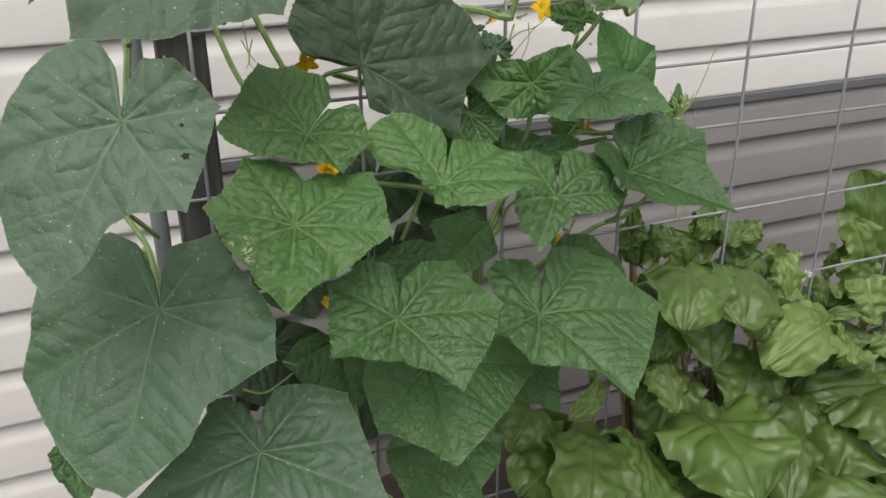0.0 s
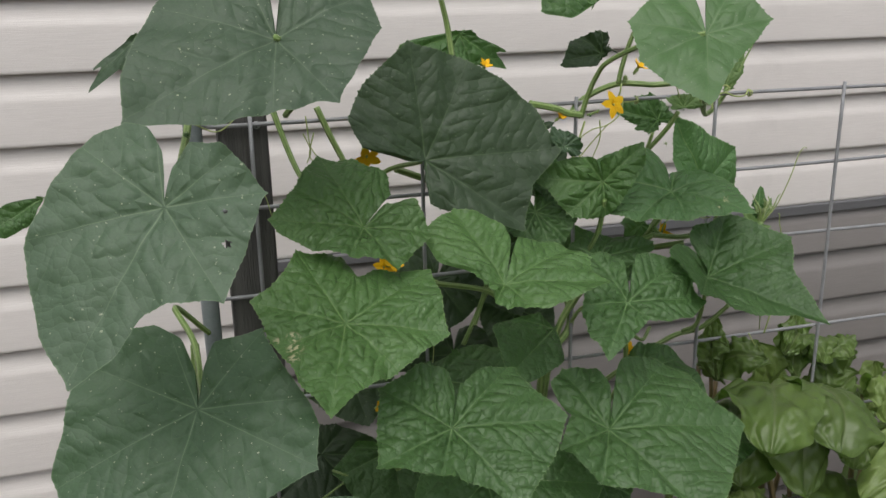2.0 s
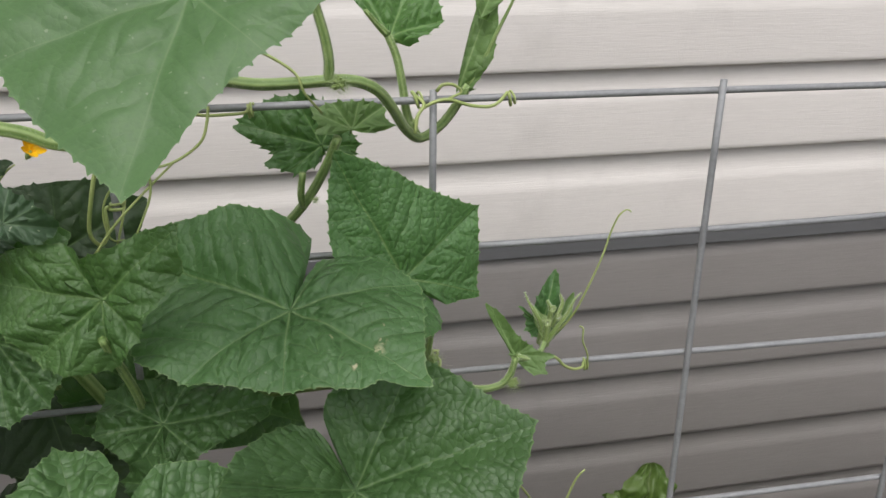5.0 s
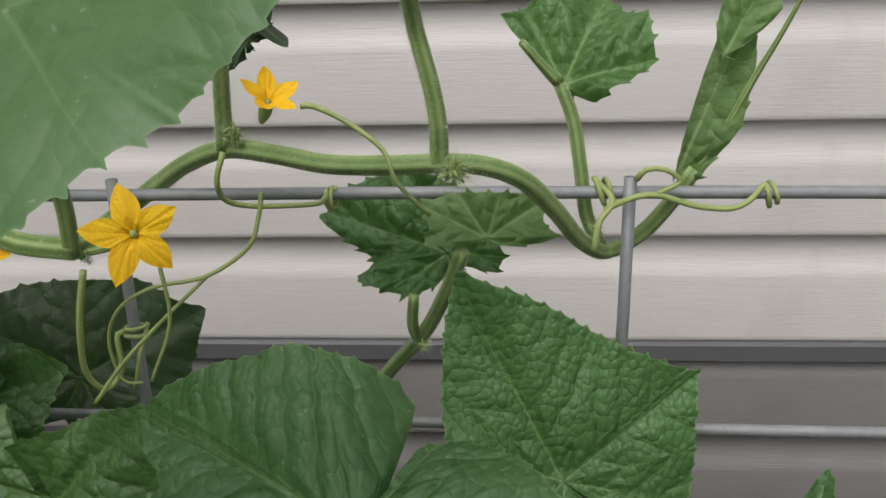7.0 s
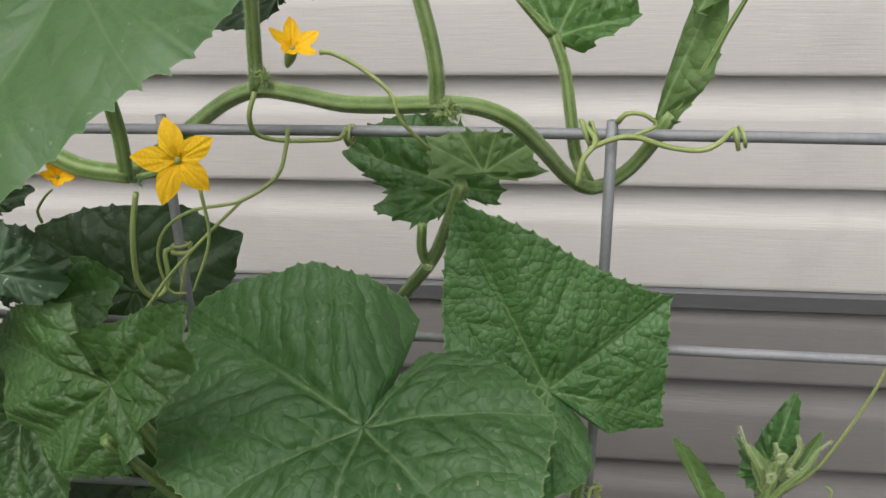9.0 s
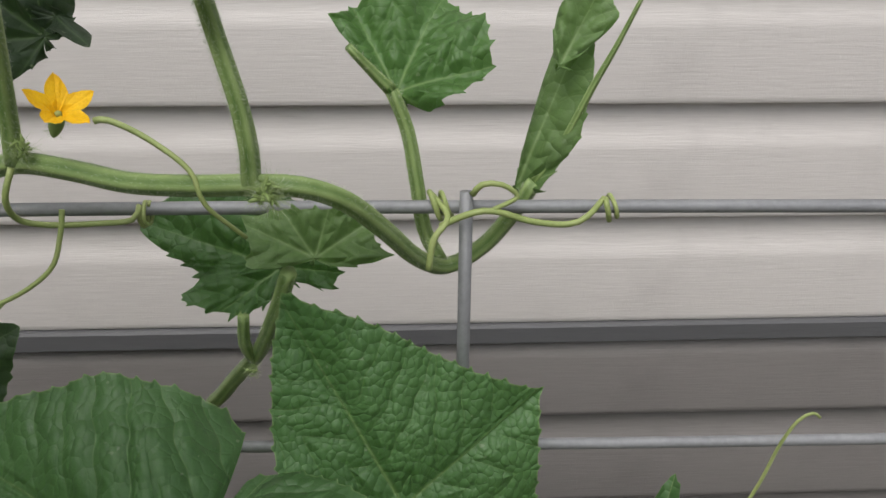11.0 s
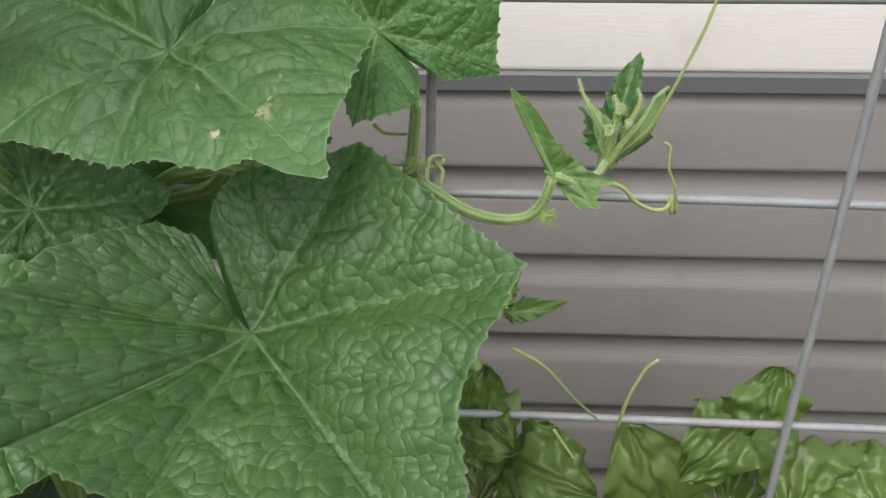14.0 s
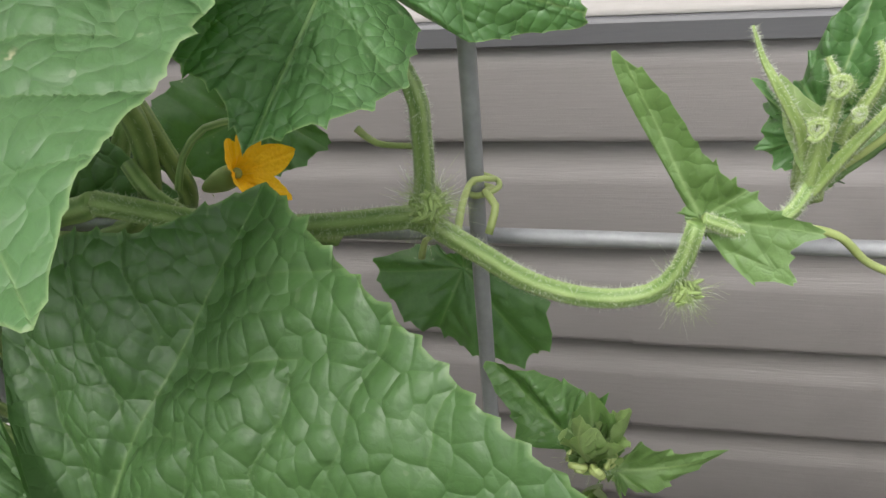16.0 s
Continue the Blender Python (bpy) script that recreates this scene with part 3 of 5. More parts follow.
leaf((-0.420, -0.075, 1.055), (-61, 43, -153), [(0, 14.2), (18, 8.2), (53, 5.2), (101, 0.5), (150, 7.8), (168, 10.2), (-168, 11.1), (-137, 13.2), (-109, 12.4), (-82, 13.2), (-63, 14.7), (-40, 16.2), (-23, 12.9)], quilt=0.0012, fold=0.12, mat=DULL_SHADED)
leaf((-0.450, -0.256, 0.815), (-35, 12, -158), [(0, 10.7), (7, 7.3), (44, 5.5), (92, 9.3), (125, 7.8), (154, 8.4), (-173, 7.3), (-147, 6.1), (-137, 3.9), (-136, 0.5), (-135, 4.3), (-118, 7.7), (-101, 10.6), (-84, 10.3), (-61, 12.2), (-39, 10.8)])
leaf((-0.246, -0.207, 0.756), (-32, 10, -159), [(0, 15.5), (0, 10.4), (45, 7.6), (98, 7.5), (133, 5.0), (166, 8.6), (-177, 8.7), (-150, 7.7), (-137, 5.2), (-135, 0.5), (-134, 6.1), (-130, 9.0), (-110, 12.0), (-90, 14.1), (-79, 13.6), (-60, 17.2), (-34, 14.5)])
leaf((-0.204, -0.084, 1.013), (-80, 6, 157), [(0, 4.2), (20, 4.6), (46, 5.6), (62, 5.8), (87, 6.6), (98, 8.4), (106, 7.6), (118, 6.2), (134, 4.8), (160, 3.4), (170, 2.8), (171, 0.5), (174, 2.6), (-156, 3.4), (-140, 5.2), (-130, 6.6), (-121, 6.2), (-107, 5.4), (-95, 4.2), (-70, 3.2), (-40, 3.2), (-10, 3.9)], mat=CUKE_BRIGHT, cells=1.2, relief=0.7)
leaf((-0.275, -0.045, 0.974), (-51, 10, -179), [(0, 5.2), (43, 5.1), (96, 5.5), (131, 5.1), (164, 4.3), (-179, 0.5), (-163, 3.5), (-129, 3.6), (-89, 4.6), (-57, 5.1), (-28, 5.1)])
leaf((-0.210, -0.170, 0.893), (-30, -22, 152), [(0, 8.9), (19, 8.0), (45, 6.5), (102, 6.5), (127, 7.8), (146, 7.1), (159, 5.3), (164, 0.5), (169, 4.2), (173, 6.5), (-169, 8.3), (-154, 9.2), (-131, 8.9), (-119, 10.2), (-99, 7.7), (-80, 5.1), (-55, 3.4)])
leaf((-0.070, -0.118, 0.894), (-26, 33, -149), [(0, 15.0, 1.0), (5, 11.2, 1.2), (20, 9.4, 2.0), (36, 8.3, 3.0), (63, 7.0, 5.0), (85, 7.2, 6.2), (103, 6.4, 6.5), (124, 6.2, 6.3), (134, 6.3, 5.8), (149, 6.0, 4.6), (169, 5.2, 3.0), (-176, 4.9, 2.0), (-162, 3.7, 1.2), (-158, 2.6, 1.0), (-157, 0.5, 1.0), (-155, 4.2, 1.0), (-148, 5.2, 1.0), (-137, 6.3, 1.0), (-118, 6.6, 1.0), (-103, 8.8, 1.0), (-91, 8.8, 1.0), (-78, 9.3, 1.0), (-66, 10.2, 1.0), (-57, 11.6, 1.0), (-49, 11.0, 1.0), (-41, 10.3, 1.0), (-33, 9.9, 1.0), (-26, 10.1, 1.0), (-13, 12.0, 1.0)], quilt=0.0024, scars=((150, 8.0, 0.25), (120, 6.0, 0.2)), cells=1.2, relief=0.8, wave=0.0015, crown=-0.004)
leaf((-0.372, -0.200, 0.944), (-21, -17, 149), [(0, 3.9), (27, 2.7), (79, 3.8), (79, 7.0), (97, 10.5), (108, 10.4), (131, 11.2), (143, 10.0), (161, 7.2), (169, 5.4), (171, 0.5), (172, 6.5), (-174, 8.1), (-152, 9.5), (-134, 10.4), (-120, 9.6), (-112, 11.0), (-94, 8.7), (-67, 6.0), (-38, 4.3)], mat=CUKE_BRIGHT, fold=0.1)
leaf((-0.099, -0.065, 0.985), (-9, 19, -139), [(-1, 10.5), (4, 9.3), (8, 8.0), (14, 8.0), (23, 7.1), (39, 6.2), (58, 5.9), (82, 6.2), (101, 7.4), (121, 9.3), (131, 9.7), (143, 10.2), (155, 10.8, 0.4), (165, 11.5, 1.5), (170, 11.2, 2.2), (178, 9.4, 3.1), (-170, 7.9, 3.4), (-157, 7.2, 3.7), (-147, 6.6, 3.3), (-135, 6.3, 2.6), (-125, 6.3, 1.5), (-118, 5.9, 0.2), (-115, 4.6), (-114, 0.5), (-112, 4.2), (-106, 4.9), (-94, 5.7), (-80, 6.4), (-69, 7.1), (-58, 7.6), (-50, 8.2), (-25, 8.4), (-6, 9.6)], scars=((-2, 6.7, 0.30), (12, 6.6, 0.20), (-16, 6.4, 0.14), (8, 4.1, 0.12), (-8, 6.6, 0.20), (1, 6.5, 0.12),), quilt=0.0032, mat=CUKE_LIGHT, cells=1.0, relief=0.7, wave=0.0012, crown=0.010)
leaf((-0.022, -0.026, 0.987), (56, -16, 22), [(-6, 9.2, 2.6), (-1, 8.2, 3.3), (5, 7.6, 3.1), (13, 6.9, 2.8), (22, 6.3, 2.4), (34, 5.8, 1.9), (49, 5.6, 1.8), (64, 6.0, 1.7), (74, 6.6, 1.5), (84, 6.0, 0.8), (98, 5.5, -0.1), (115, 5.4, -0.7), (130, 5.6, -1.2), (136, 4.4, -1.5), (144, 3.8, -1.4), (149, 3.4, -1.1), (150, 0.5, -1.0), (151, 2.0, -1.0), (158, 2.6, -0.8), (176, 3.75, 1.0), (-170, 4.1, 1.9), (-151, 4.5, 2.7), (-143, 4.6, 2.9), (-134, 3.9, 2.9), (-124, 3.9, 2.8), (-103, 3.9, 2.3), (-82, 3.4, 1.4), (-60, 4.4, 0.6), (-46, 5.2, 0.1), (-33, 6.0, 0.2), (-23, 6.9, 0.5), (-17, 7.7, 1.2), (-11, 8.5, 2.0)], quilt=0.0020, mat=CUKE_LIGHT, cells=1.35, relief=0.8, wave=0.0015)
leaf((-0.132, -0.175, 1.190), (-51, 0, 163), [(-122, 6.8), (-101, 7.2), (-90, 6.0), (-79, 5.4), (-69, 4.92), (-58, 4.62), (-47, 4.5), (-39, 4.62), (-29, 4.86), (-21, 5.28), (-12, 6.0), (-5, 7.08), (1, 8.64), (6, 9.2), (21, 8.3), (39, 8.0), (53, 8.1), (66, 8.2), (100, 8.4), (135, 7.2), (170, 5.5), (177, 0.5), (-176, 5.5), (-145, 6.6)], quilt=0.0008, mat=CUKE_SOFT, cells=1.2, relief=0.5, wave=0.0015)
leaf((-0.205, -0.050, 1.222), (-32, -40, 142), [(0, 4.1), (24, 7.3), (66, 8.4), (129, 11.2), (138, 2.2), (160, 11.9), (-174, 8.5), (-58, 0.1), (-149, 0.2), (-25, 0.2)], rings=26, spokes=180)
leaf((-0.276, -0.050, 1.257), (-40, -32, 140), [(0, 4.6), (46, 6.0), (107, 7.8), (139, 3.4), (163, 8.8), (-133, 4.7)], rings=22, spokes=150)
leaf((-0.594, -0.200, 1.203), (-34, -39, 129), [(0, 15.7), (16, 13.9), (40, 11.7), (68, 11.2), (99, 9.7), (119, 6.7), (126, 0.5), (133, 6.0), (150, 9.6), (-175, 10.1), (-149, 9.7), (-121, 8.2), (-89, 9.3), (-57, 7.8), (-29, 10.2), (-11, 12.6)], mat=GREY_SHEEN, quilt=0.0012, teeth=0.0009)
leaf((-0.714, -0.120, 1.204), (-59, -36, 125), [(0, 9.6), (13, 8.5), (1, 3.6), (178, 0.1), (-44, 2.7), (-14, 4.2), (0, 7.7), (38, 0.2), (-69, 0.2)], mat=GREY_SHEEN, rings=22, spokes=150)
leaf((-0.822, -0.100, 1.050), (-57, -38, 138), [(0, 5.8), (23, 5.8), (36, 3.2), (-172, 0.1), (-26, 2.4), (-8, 4.1), (61, 0.2), (-51, 0.2)], rings=22, spokes=150)
leaf((-0.345, 0.030, 1.187), (-60, 65, -147), [(0, 13.9), (15, 7.6), (50, 3.8), (92, 3.5), (153, 9.3), (156, 4.1), (-154, 0.5), (-105, 0.3), (3, 4.4)], rings=22, spokes=150)
leaf((-0.283, -0.020, 1.012), (-39, 39, -142), [(0, 5.4), (17, 3.1), (62, 1.0), (141, 0.1), (-110, 2.5), (-76, 4.4), (-58, 5.6), (87, 0.2), (-135, 0.2)], rings=22, spokes=150)
leaf((-0.249, 0.030, 0.999), (-28, -69, 132), [(0, 5.2), (37, 6.0), (50, 6.1), (77, 5.1), (111, 4.8), (136, 5.6), (155, 5.9), (166, 6.8), (-179, 5.5), (-151, 4.9), (-115, 3.2)], mat=DULL_SHADED, rings=22, spokes=150)
leaf((-0.290, 0.000, 0.957), (-71, -17, -179), [(0, 4.1), (42, 1.9), (157, 2.4), (-149, 3.8), (-120, 3.4), (-63, 2.9)], mat=DULL_SHADED, rings=22, spokes=150)
leaf((-0.273, -0.030, 1.033), (17, 58, -49), [(0, 2.7), (-26, 2.3), (-64, 2.7), (-93, 3.1), (-143, 1.6), (127, 1.3), (55, 1.3)], mat=GREY_SHEEN, rings=22, spokes=150)
leaf((-0.208, 0.020, 0.896), (-30, 46, -122), [(0, 12.4), (-16, 11.0), (-48, 6.0), (-99, 3.7), (-159, 6.0), (163, 5.7), (126, 5.3), (37, 5.8)], rings=22, spokes=150)
leaf((-0.260, -0.080, 0.833), (-22, -37, 143), [(0, 11.8), (41, 9.7), (50, 6.2), (96, 2.0), (-167, 0.1), (-45, 4.9), (-12, 9.1), (121, 0.2), (-70, 0.2)], rings=22, spokes=150)
leaf((-0.440, -0.030, 0.873), (-33, 33, -132), [(0, 5.3), (-42, 4.5), (-116, 1.8), (168, 4.3), (123, 4.7), (63, 4.6), (30, 5.6)], rings=22, spokes=150)
leaf((-0.411, -0.060, 0.776), (-12, 35, -110), [(0, 10.9), (-25, 7.0), (-54, 4.1), (-121, 2.7), (154, 6.6), (121, 5.8), (60, 5.8), (26, 9.2)], rings=22, spokes=150)
leaf((-0.125, -0.060, 0.743), (-33, 33, -140), [(0, 10.2), (-24, 8.4), (-65, 6.3), (-123, 4.0), (162, 3.3), (95, 3.9), (20, 5.6)], rings=22, spokes=150)
leaf((-0.092, -0.100, 0.655), (-23, 45, -98), [(0, 16.3), (-23, 10.5), (-58, 5.3), (-133, 2.8), (112, 4.7), (46, 7.6)], rings=22, spokes=150)
leaf((-0.380, -0.160, 0.688), (-41, -3, -180), [(0, 13.6), (22, 11.2), (50, 11.0), (81, 9.5), (99, 8.1), (135, 5.2), (-139, 7.3), (-99, 12.1), (-80, 14.8), (-48, 11.7)], rings=22, spokes=150)
leaf((-0.617, -0.270, 0.693), (-44, -10, 162), [(0, 12.2), (36, 13.0), (62, 13.7), (88, 7.7), (132, 7.6), (152, 5.5), (166, 2.9), (170, 0.5), (174, 4.1), (-173, 7.1), (-150, 9.2), (-131, 11.2), (-107, 11.2), (-75, 14.6), (-47, 12.9)], mat=GREEN_SHEEN, teeth=0.0009, label="broad grey-green cucumber leaf low on the vine")
leaf((-0.203, -0.110, 0.619), (-37, -1, -172), [(0, 8.0), (48, 7.1), (73, 4.8), (-158, 0.1), (-67, 3.9), (98, 0.2), (-92, 0.2)], rings=22, spokes=150)
leaf((-0.359, -0.200, 0.496), (-32, -20, 161), [(0, 6.0), (76, 3.9), (135, 2.7), (-144, 3.5), (-98, 4.4)], rings=22, spokes=150)
leaf((-0.326, -0.100, 0.521), (-28, -26, 150), [(0, 14.1), (41, 11.1), (63, 9.2), (172, 0.1), (-122, 8.1), (-83, 7.6), (-33, 10.6), (88, 0.2), (-147, 0.2)], rings=22, spokes=150)
leaf((-0.457, 0.000, 0.655), (-45, -1, -173), [(0, 10.2), (39, 8.9), (82, 8.8), (114, 4.9), (-143, 0.1), (-40, 5.8), (139, 0.2), (-65, 0.2)], rings=22, spokes=150)
leaf((-0.362, -0.030, 0.765), (-26, -39, 135), [(0, 3.7), (91, 3.3), (160, 4.7), (-158, 7.6), (-121, 9.2)], rings=22, spokes=150)
leaf((-0.548, 0.030, 0.648), (-56, 19, -160), [(0, 10.9), (36, 9.0), (81, 8.7), (120, 7.4), (156, 5.5), (-121, 4.3), (-64, 8.4), (-31, 10.6)], mat=DULL_SHADED, rings=22, spokes=150)
leaf((-0.423, 0.020, 0.553), (-56, -20, 160), [(0, 8.5), (36, 6.7), (99, 5.6), (162, 5.0), (-132, 5.6), (-71, 7.3), (-29, 7.6)], mat=DULL_SHADED, rings=22, spokes=150)
leaf((-0.495, 0.020, 0.490), (-55, -23, 172), [(0, 7.4), (56, 6.3), (103, 4.8), (-161, 3.3), (-94, 7.1), (-45, 8.0)], mat=DULL_SHADED, rings=22, spokes=150)
leaf((-0.814, -0.150, 0.666), (-51, -13, 146), [(0, 3.2), (72, 2.1), (124, 2.4), (-125, 2.0), (-70, 5.2), (-39, 6.7)], rings=22, spokes=150)
leaf((-0.539, -0.150, 0.497), (-36, -8, 169), [(0, 10.5), (66, 8.6), (124, 5.4), (-134, 6.4), (-88, 12.1), (-49, 11.4)], rings=22, spokes=150)
leaf((-0.071, 0.022, 1.067), (24, -64, 57), [(0, 6.0), (15, 5.5), (34, 4.6), (62, 3.5), (101, 2.7), (171, 2.6), (-170, 2.3), (-130, 0.5), (-90, 1.5), (-62, 2.6), (-32, 4.0), (-21, 3.2)], teeth=0.0042, rings=34, spokes=240)
leaf((-0.053, -0.012, 1.086), (65, 16, -7), [(0, 1.8), (27, 2.3), (42, 2.6), (57, 2.2), (73, 2.8), (94, 1.0), (170, 0.1), (-124, 1.0), (-118, 2.4), (-98, 2.2), (-79, 2.9), (-51, 2.1), (119, 0.2), (-149, 0.2)], mat=CUKE_PALE, teeth=0.003, wave=0.002, rings=22, spokes=150)
leaf((-0.024, 0.017, 1.139), (20, 49, -71), [(0, 3.6), (15, 2.9), (32, 2.2), (49, 1.5), (142, 0.1), (-129, 1.0), (-121, 3.4), (-94, 3.9), (-56, 4.4), (-25, 4.2), (74, 0.2), (-154, 0.2)], mat=CUKE_BRIGHT, teeth=0.0028, rings=34, spokes=240)
leaf((0.033, 0.006, 1.150), (54, 47, -34), [(0, 2.6), (0, 1.3), (69, 0.3), (154, 0.1), (-72, 0.9), (-56, 2.1), (-37, 2.9), (-16, 2.8), (94, 0.2), (-97, 0.2)], mat=CUKE_PALE, teeth=0.002, wave=0.003, rings=22, spokes=150)
leaf((0.020, 0.010, 1.104), (78, 12, -14), [(0, 7.1), (8, 6.6), (18, 5.1), (37, 2.9), (46, 1.8), (104, 0.7), (-169, 0.1), (-6, 1.6), (0, 4.0), (0, 5.9), (129, 0.2), (-31, 0.2)], mat=CUKE_PALE, teeth=0.0028, quilt=0.0020, wave=0.003, fold=0.2, rings=34, spokes=240)
leaf((0.058, -0.020, 0.915), (80, 0, -5), [(-100, 0.4), (-53, 0.5), (-36, 1.3), (-31, 4.7), (-26, 4.5), (-20, 3.8), (-15, 3.1), (-3, 1.9), (32, 1.3), (75, 1.6), (89, 2.8), (104, 2.2), (112, 2.2), (119, 2.6), (138, 1.9), (152, 0.8), (180, 0.3)], mat=CUKE_PALE, teeth=0.0022, quilt=0.0008, wave=0.0012, rings=30, spokes=260)
leaf((0.088, 0.010, 0.928), (65, 11, -18), [(0, 4.0), (-16, 2.5), (-46, 1.3), (-136, 1.1), (145, 1.0), (43, 1.2), (13, 2.6)], mat=CUKE_LIGHT, teeth=0.003, fold=0.2, rings=22, spokes=150)
leaf((0.087, -0.006, 0.916), (65, 41, 3), [(0, 4.7), (5, 3.5), (13, 2.6), (23, 0.8), (179, 0.1), (-28, 0.7), (-14, 2.1), (-7, 3.6), (48, 0.2), (-53, 0.2)], mat=CUKE_PALE, teeth=0.0014, wave=0.001, rings=22, spokes=150)
leaf((0.090, 0.006, 0.913), (43, 64, -24), [(0, 2.3), (-24, 2.4), (-39, 1.6), (169, 0.1), (14, 0.8), (6, 1.8), (39, 0.2), (-64, 0.2)], teeth=0.002, rings=22, spokes=150)
leaf((0.084, -0.006, 0.919), (70, -25, -4), [(0, 4.1), (0, 3.2), (11, 2.2), (32, 1.7), (-175, 0.1), (-1, 1.2), (-5, 2.6), (57, 0.2), (-30, 0.2)], mat=SHOOT_LEAF, teeth=0.0012, wave=0.001, rings=22, spokes=150)
leaf((0.086, 0.004, 0.926), (75, -66, -18), [(0, 2.4), (-15, 1.6), (-60, 1.4), (-91, 0.9), (28, 0.6), (16, 1.6)], mat=CUKE_LIGHT, teeth=0.003, rings=22, spokes=150)
leaf((0.030, -0.050, 0.865), (30, -53, 32), [(0, 3.6), (-5, 2.3), (-28, 1.3), (-162, 0.1), (108, 0.6), (89, 1.6), (47, 1.4), (20, 2.3), (133, 0.2), (-53, 0.2)], mat=CUKE_BRIGHT, teeth=0.002, rings=22, spokes=150)
leaf((0.040, -0.050, 0.857), (13, 57, -68), [(0, 3.1), (-9, 1.8), (-46, 1.0), (-90, 0.4), (89, 0.4), (31, 1.1)], mat=CUKE_PALE, teeth=0.002, rings=22, spokes=150)
leaf((-0.019, 0.035, 0.858), (-70, 25, -165), [(0, 4.2), (37, 2.8), (104, 2.9), (127, 3.2), (163, 1.1), (-77, 1.6), (-47, 3.0), (-25, 4.0)], mat=CUKE_SOFT, rings=22, spokes=150)
leaf((-0.083, 0.035, 0.919), (-47, 62, -134), [(0, 2.8), (33, 2.3), (93, 2.5), (132, 4.0), (169, 3.5), (-163, 2.5), (-95, 1.1)], mat=CUKE_SOFT, rings=22, spokes=150)
leaf((-0.185, -0.050, 0.908), (10, 40, -83), [(0, 7.1), (10, 7.0), (25, 4.6), (67, 3.1), (124, 3.2), (-177, 4.4), (-139, 4.3), (-75, 3.2), (-26, 4.4)])
leaf((-0.182, -0.090, 0.889), (19, 38, -70), [(0, 1.7), (-39, 1.7), (-95, 2.3), (-152, 2.6), (136, 2.2), (62, 1.3)], rings=22, spokes=150)
leaf((-0.250, -0.070, 1.057), (70, 15, 0), [(-47, 3.1), (-32, 2.6), (-12, 2.1), (33, 1.9), (76, 2.8), (95, 2.7), (120, 1.9), (145, 0.9), (-134, 1.2), (-113, 1.8)], mat=GREEN_SHEEN, rings=22, spokes=150)
leaf((-0.152, 0.030, 1.156), (75, 0, 0), [(-105, 6.4), (-70, 4.9), (-4, 3.0), (26, 2.2), (80, 1.0), (-179, 0.6), (-146, 2.1), (-116, 3.9)], mat=DULL_SHADED, rings=22, spokes=150)
leaf((-0.146, 0.030, 1.163), (60, -30, 0), [(-4, 0.7), (135, 0.7), (150, 1.9), (162, 2.2), (166, 1.1), (-153, 0.6)], mat=DULL_SHADED, rings=22, spokes=100, teeth=0.001)
leaf((-0.275, -0.030, 1.073), (60, 20, 0), [(-105, 1.6), (-74, 1.0), (41, 1.1), (54, 2.6), (74, 2.2), (105, 0.9), (-162, 0.7), (-136, 1.3)], mat=DULL_SHADED, rings=22, spokes=100, fold=0.3)
# extra leaves that fill gaps deep in the vine, its shade in their dark colour
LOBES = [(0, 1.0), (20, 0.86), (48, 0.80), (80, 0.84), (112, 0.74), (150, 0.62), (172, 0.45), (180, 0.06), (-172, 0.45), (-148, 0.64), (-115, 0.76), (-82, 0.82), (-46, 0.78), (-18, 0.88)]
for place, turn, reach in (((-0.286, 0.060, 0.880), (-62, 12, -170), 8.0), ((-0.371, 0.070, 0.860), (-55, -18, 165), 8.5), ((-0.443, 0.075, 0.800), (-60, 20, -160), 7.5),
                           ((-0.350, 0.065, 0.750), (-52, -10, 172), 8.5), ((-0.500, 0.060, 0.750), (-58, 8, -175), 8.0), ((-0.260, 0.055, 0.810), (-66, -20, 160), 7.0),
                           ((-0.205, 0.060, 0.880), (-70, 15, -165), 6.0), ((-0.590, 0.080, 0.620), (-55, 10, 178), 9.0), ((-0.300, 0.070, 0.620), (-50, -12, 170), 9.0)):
    leaf(place, turn, [(a, r * reach) for a, r in LOBES], mat=DULL_SHADED, rings=24, spokes=170)


# ---- stems, petioles, tendrils and flowers of the vine ----
def stalk(name, points, r0, r1, mat=None, hairs=0, label="", hair=0.0016, ribs=5, depth=0.10, seed=1):
    n = len(points)
    return tube(name, [(*p, r0 + (r1 - r0) * i / (n - 1)) for i, p in enumerate(points)], mat or STEM, vine, label, hairs=hairs * 3, seed=seed,
                sides=20, ribs=ribs, depth=depth, hair=hair)


def coil(centre, axis, radius, turns, pitch, start=0.0):
    """Points of a helix round a wire."""
    a = Vector(axis).normalized()
    u = a.orthogonal().normalized()
    w = a.cross(u)
    out = []
    for i in range(int(turns * 10) + 1):
        q = start + 2 * math.pi * i / 10
        r = radius * (1 + 0.12 * math.sin(1.7 * i))
        out.append(tuple(Vector(centre) + a * (pitch * (i / 10 - turns / 2)) + u * (r * math.cos(q)) + w * (r * math.sin(q))))
    return out


def tendril(points, r=0.0008, label=""):
    n = len(points)
    return tube("tendril", [(*p, r * (1.15 - 0.5 * i / n)) for i, p in enumerate(points)], TENDRIL, vine, label, sides=7, step=0.0025)


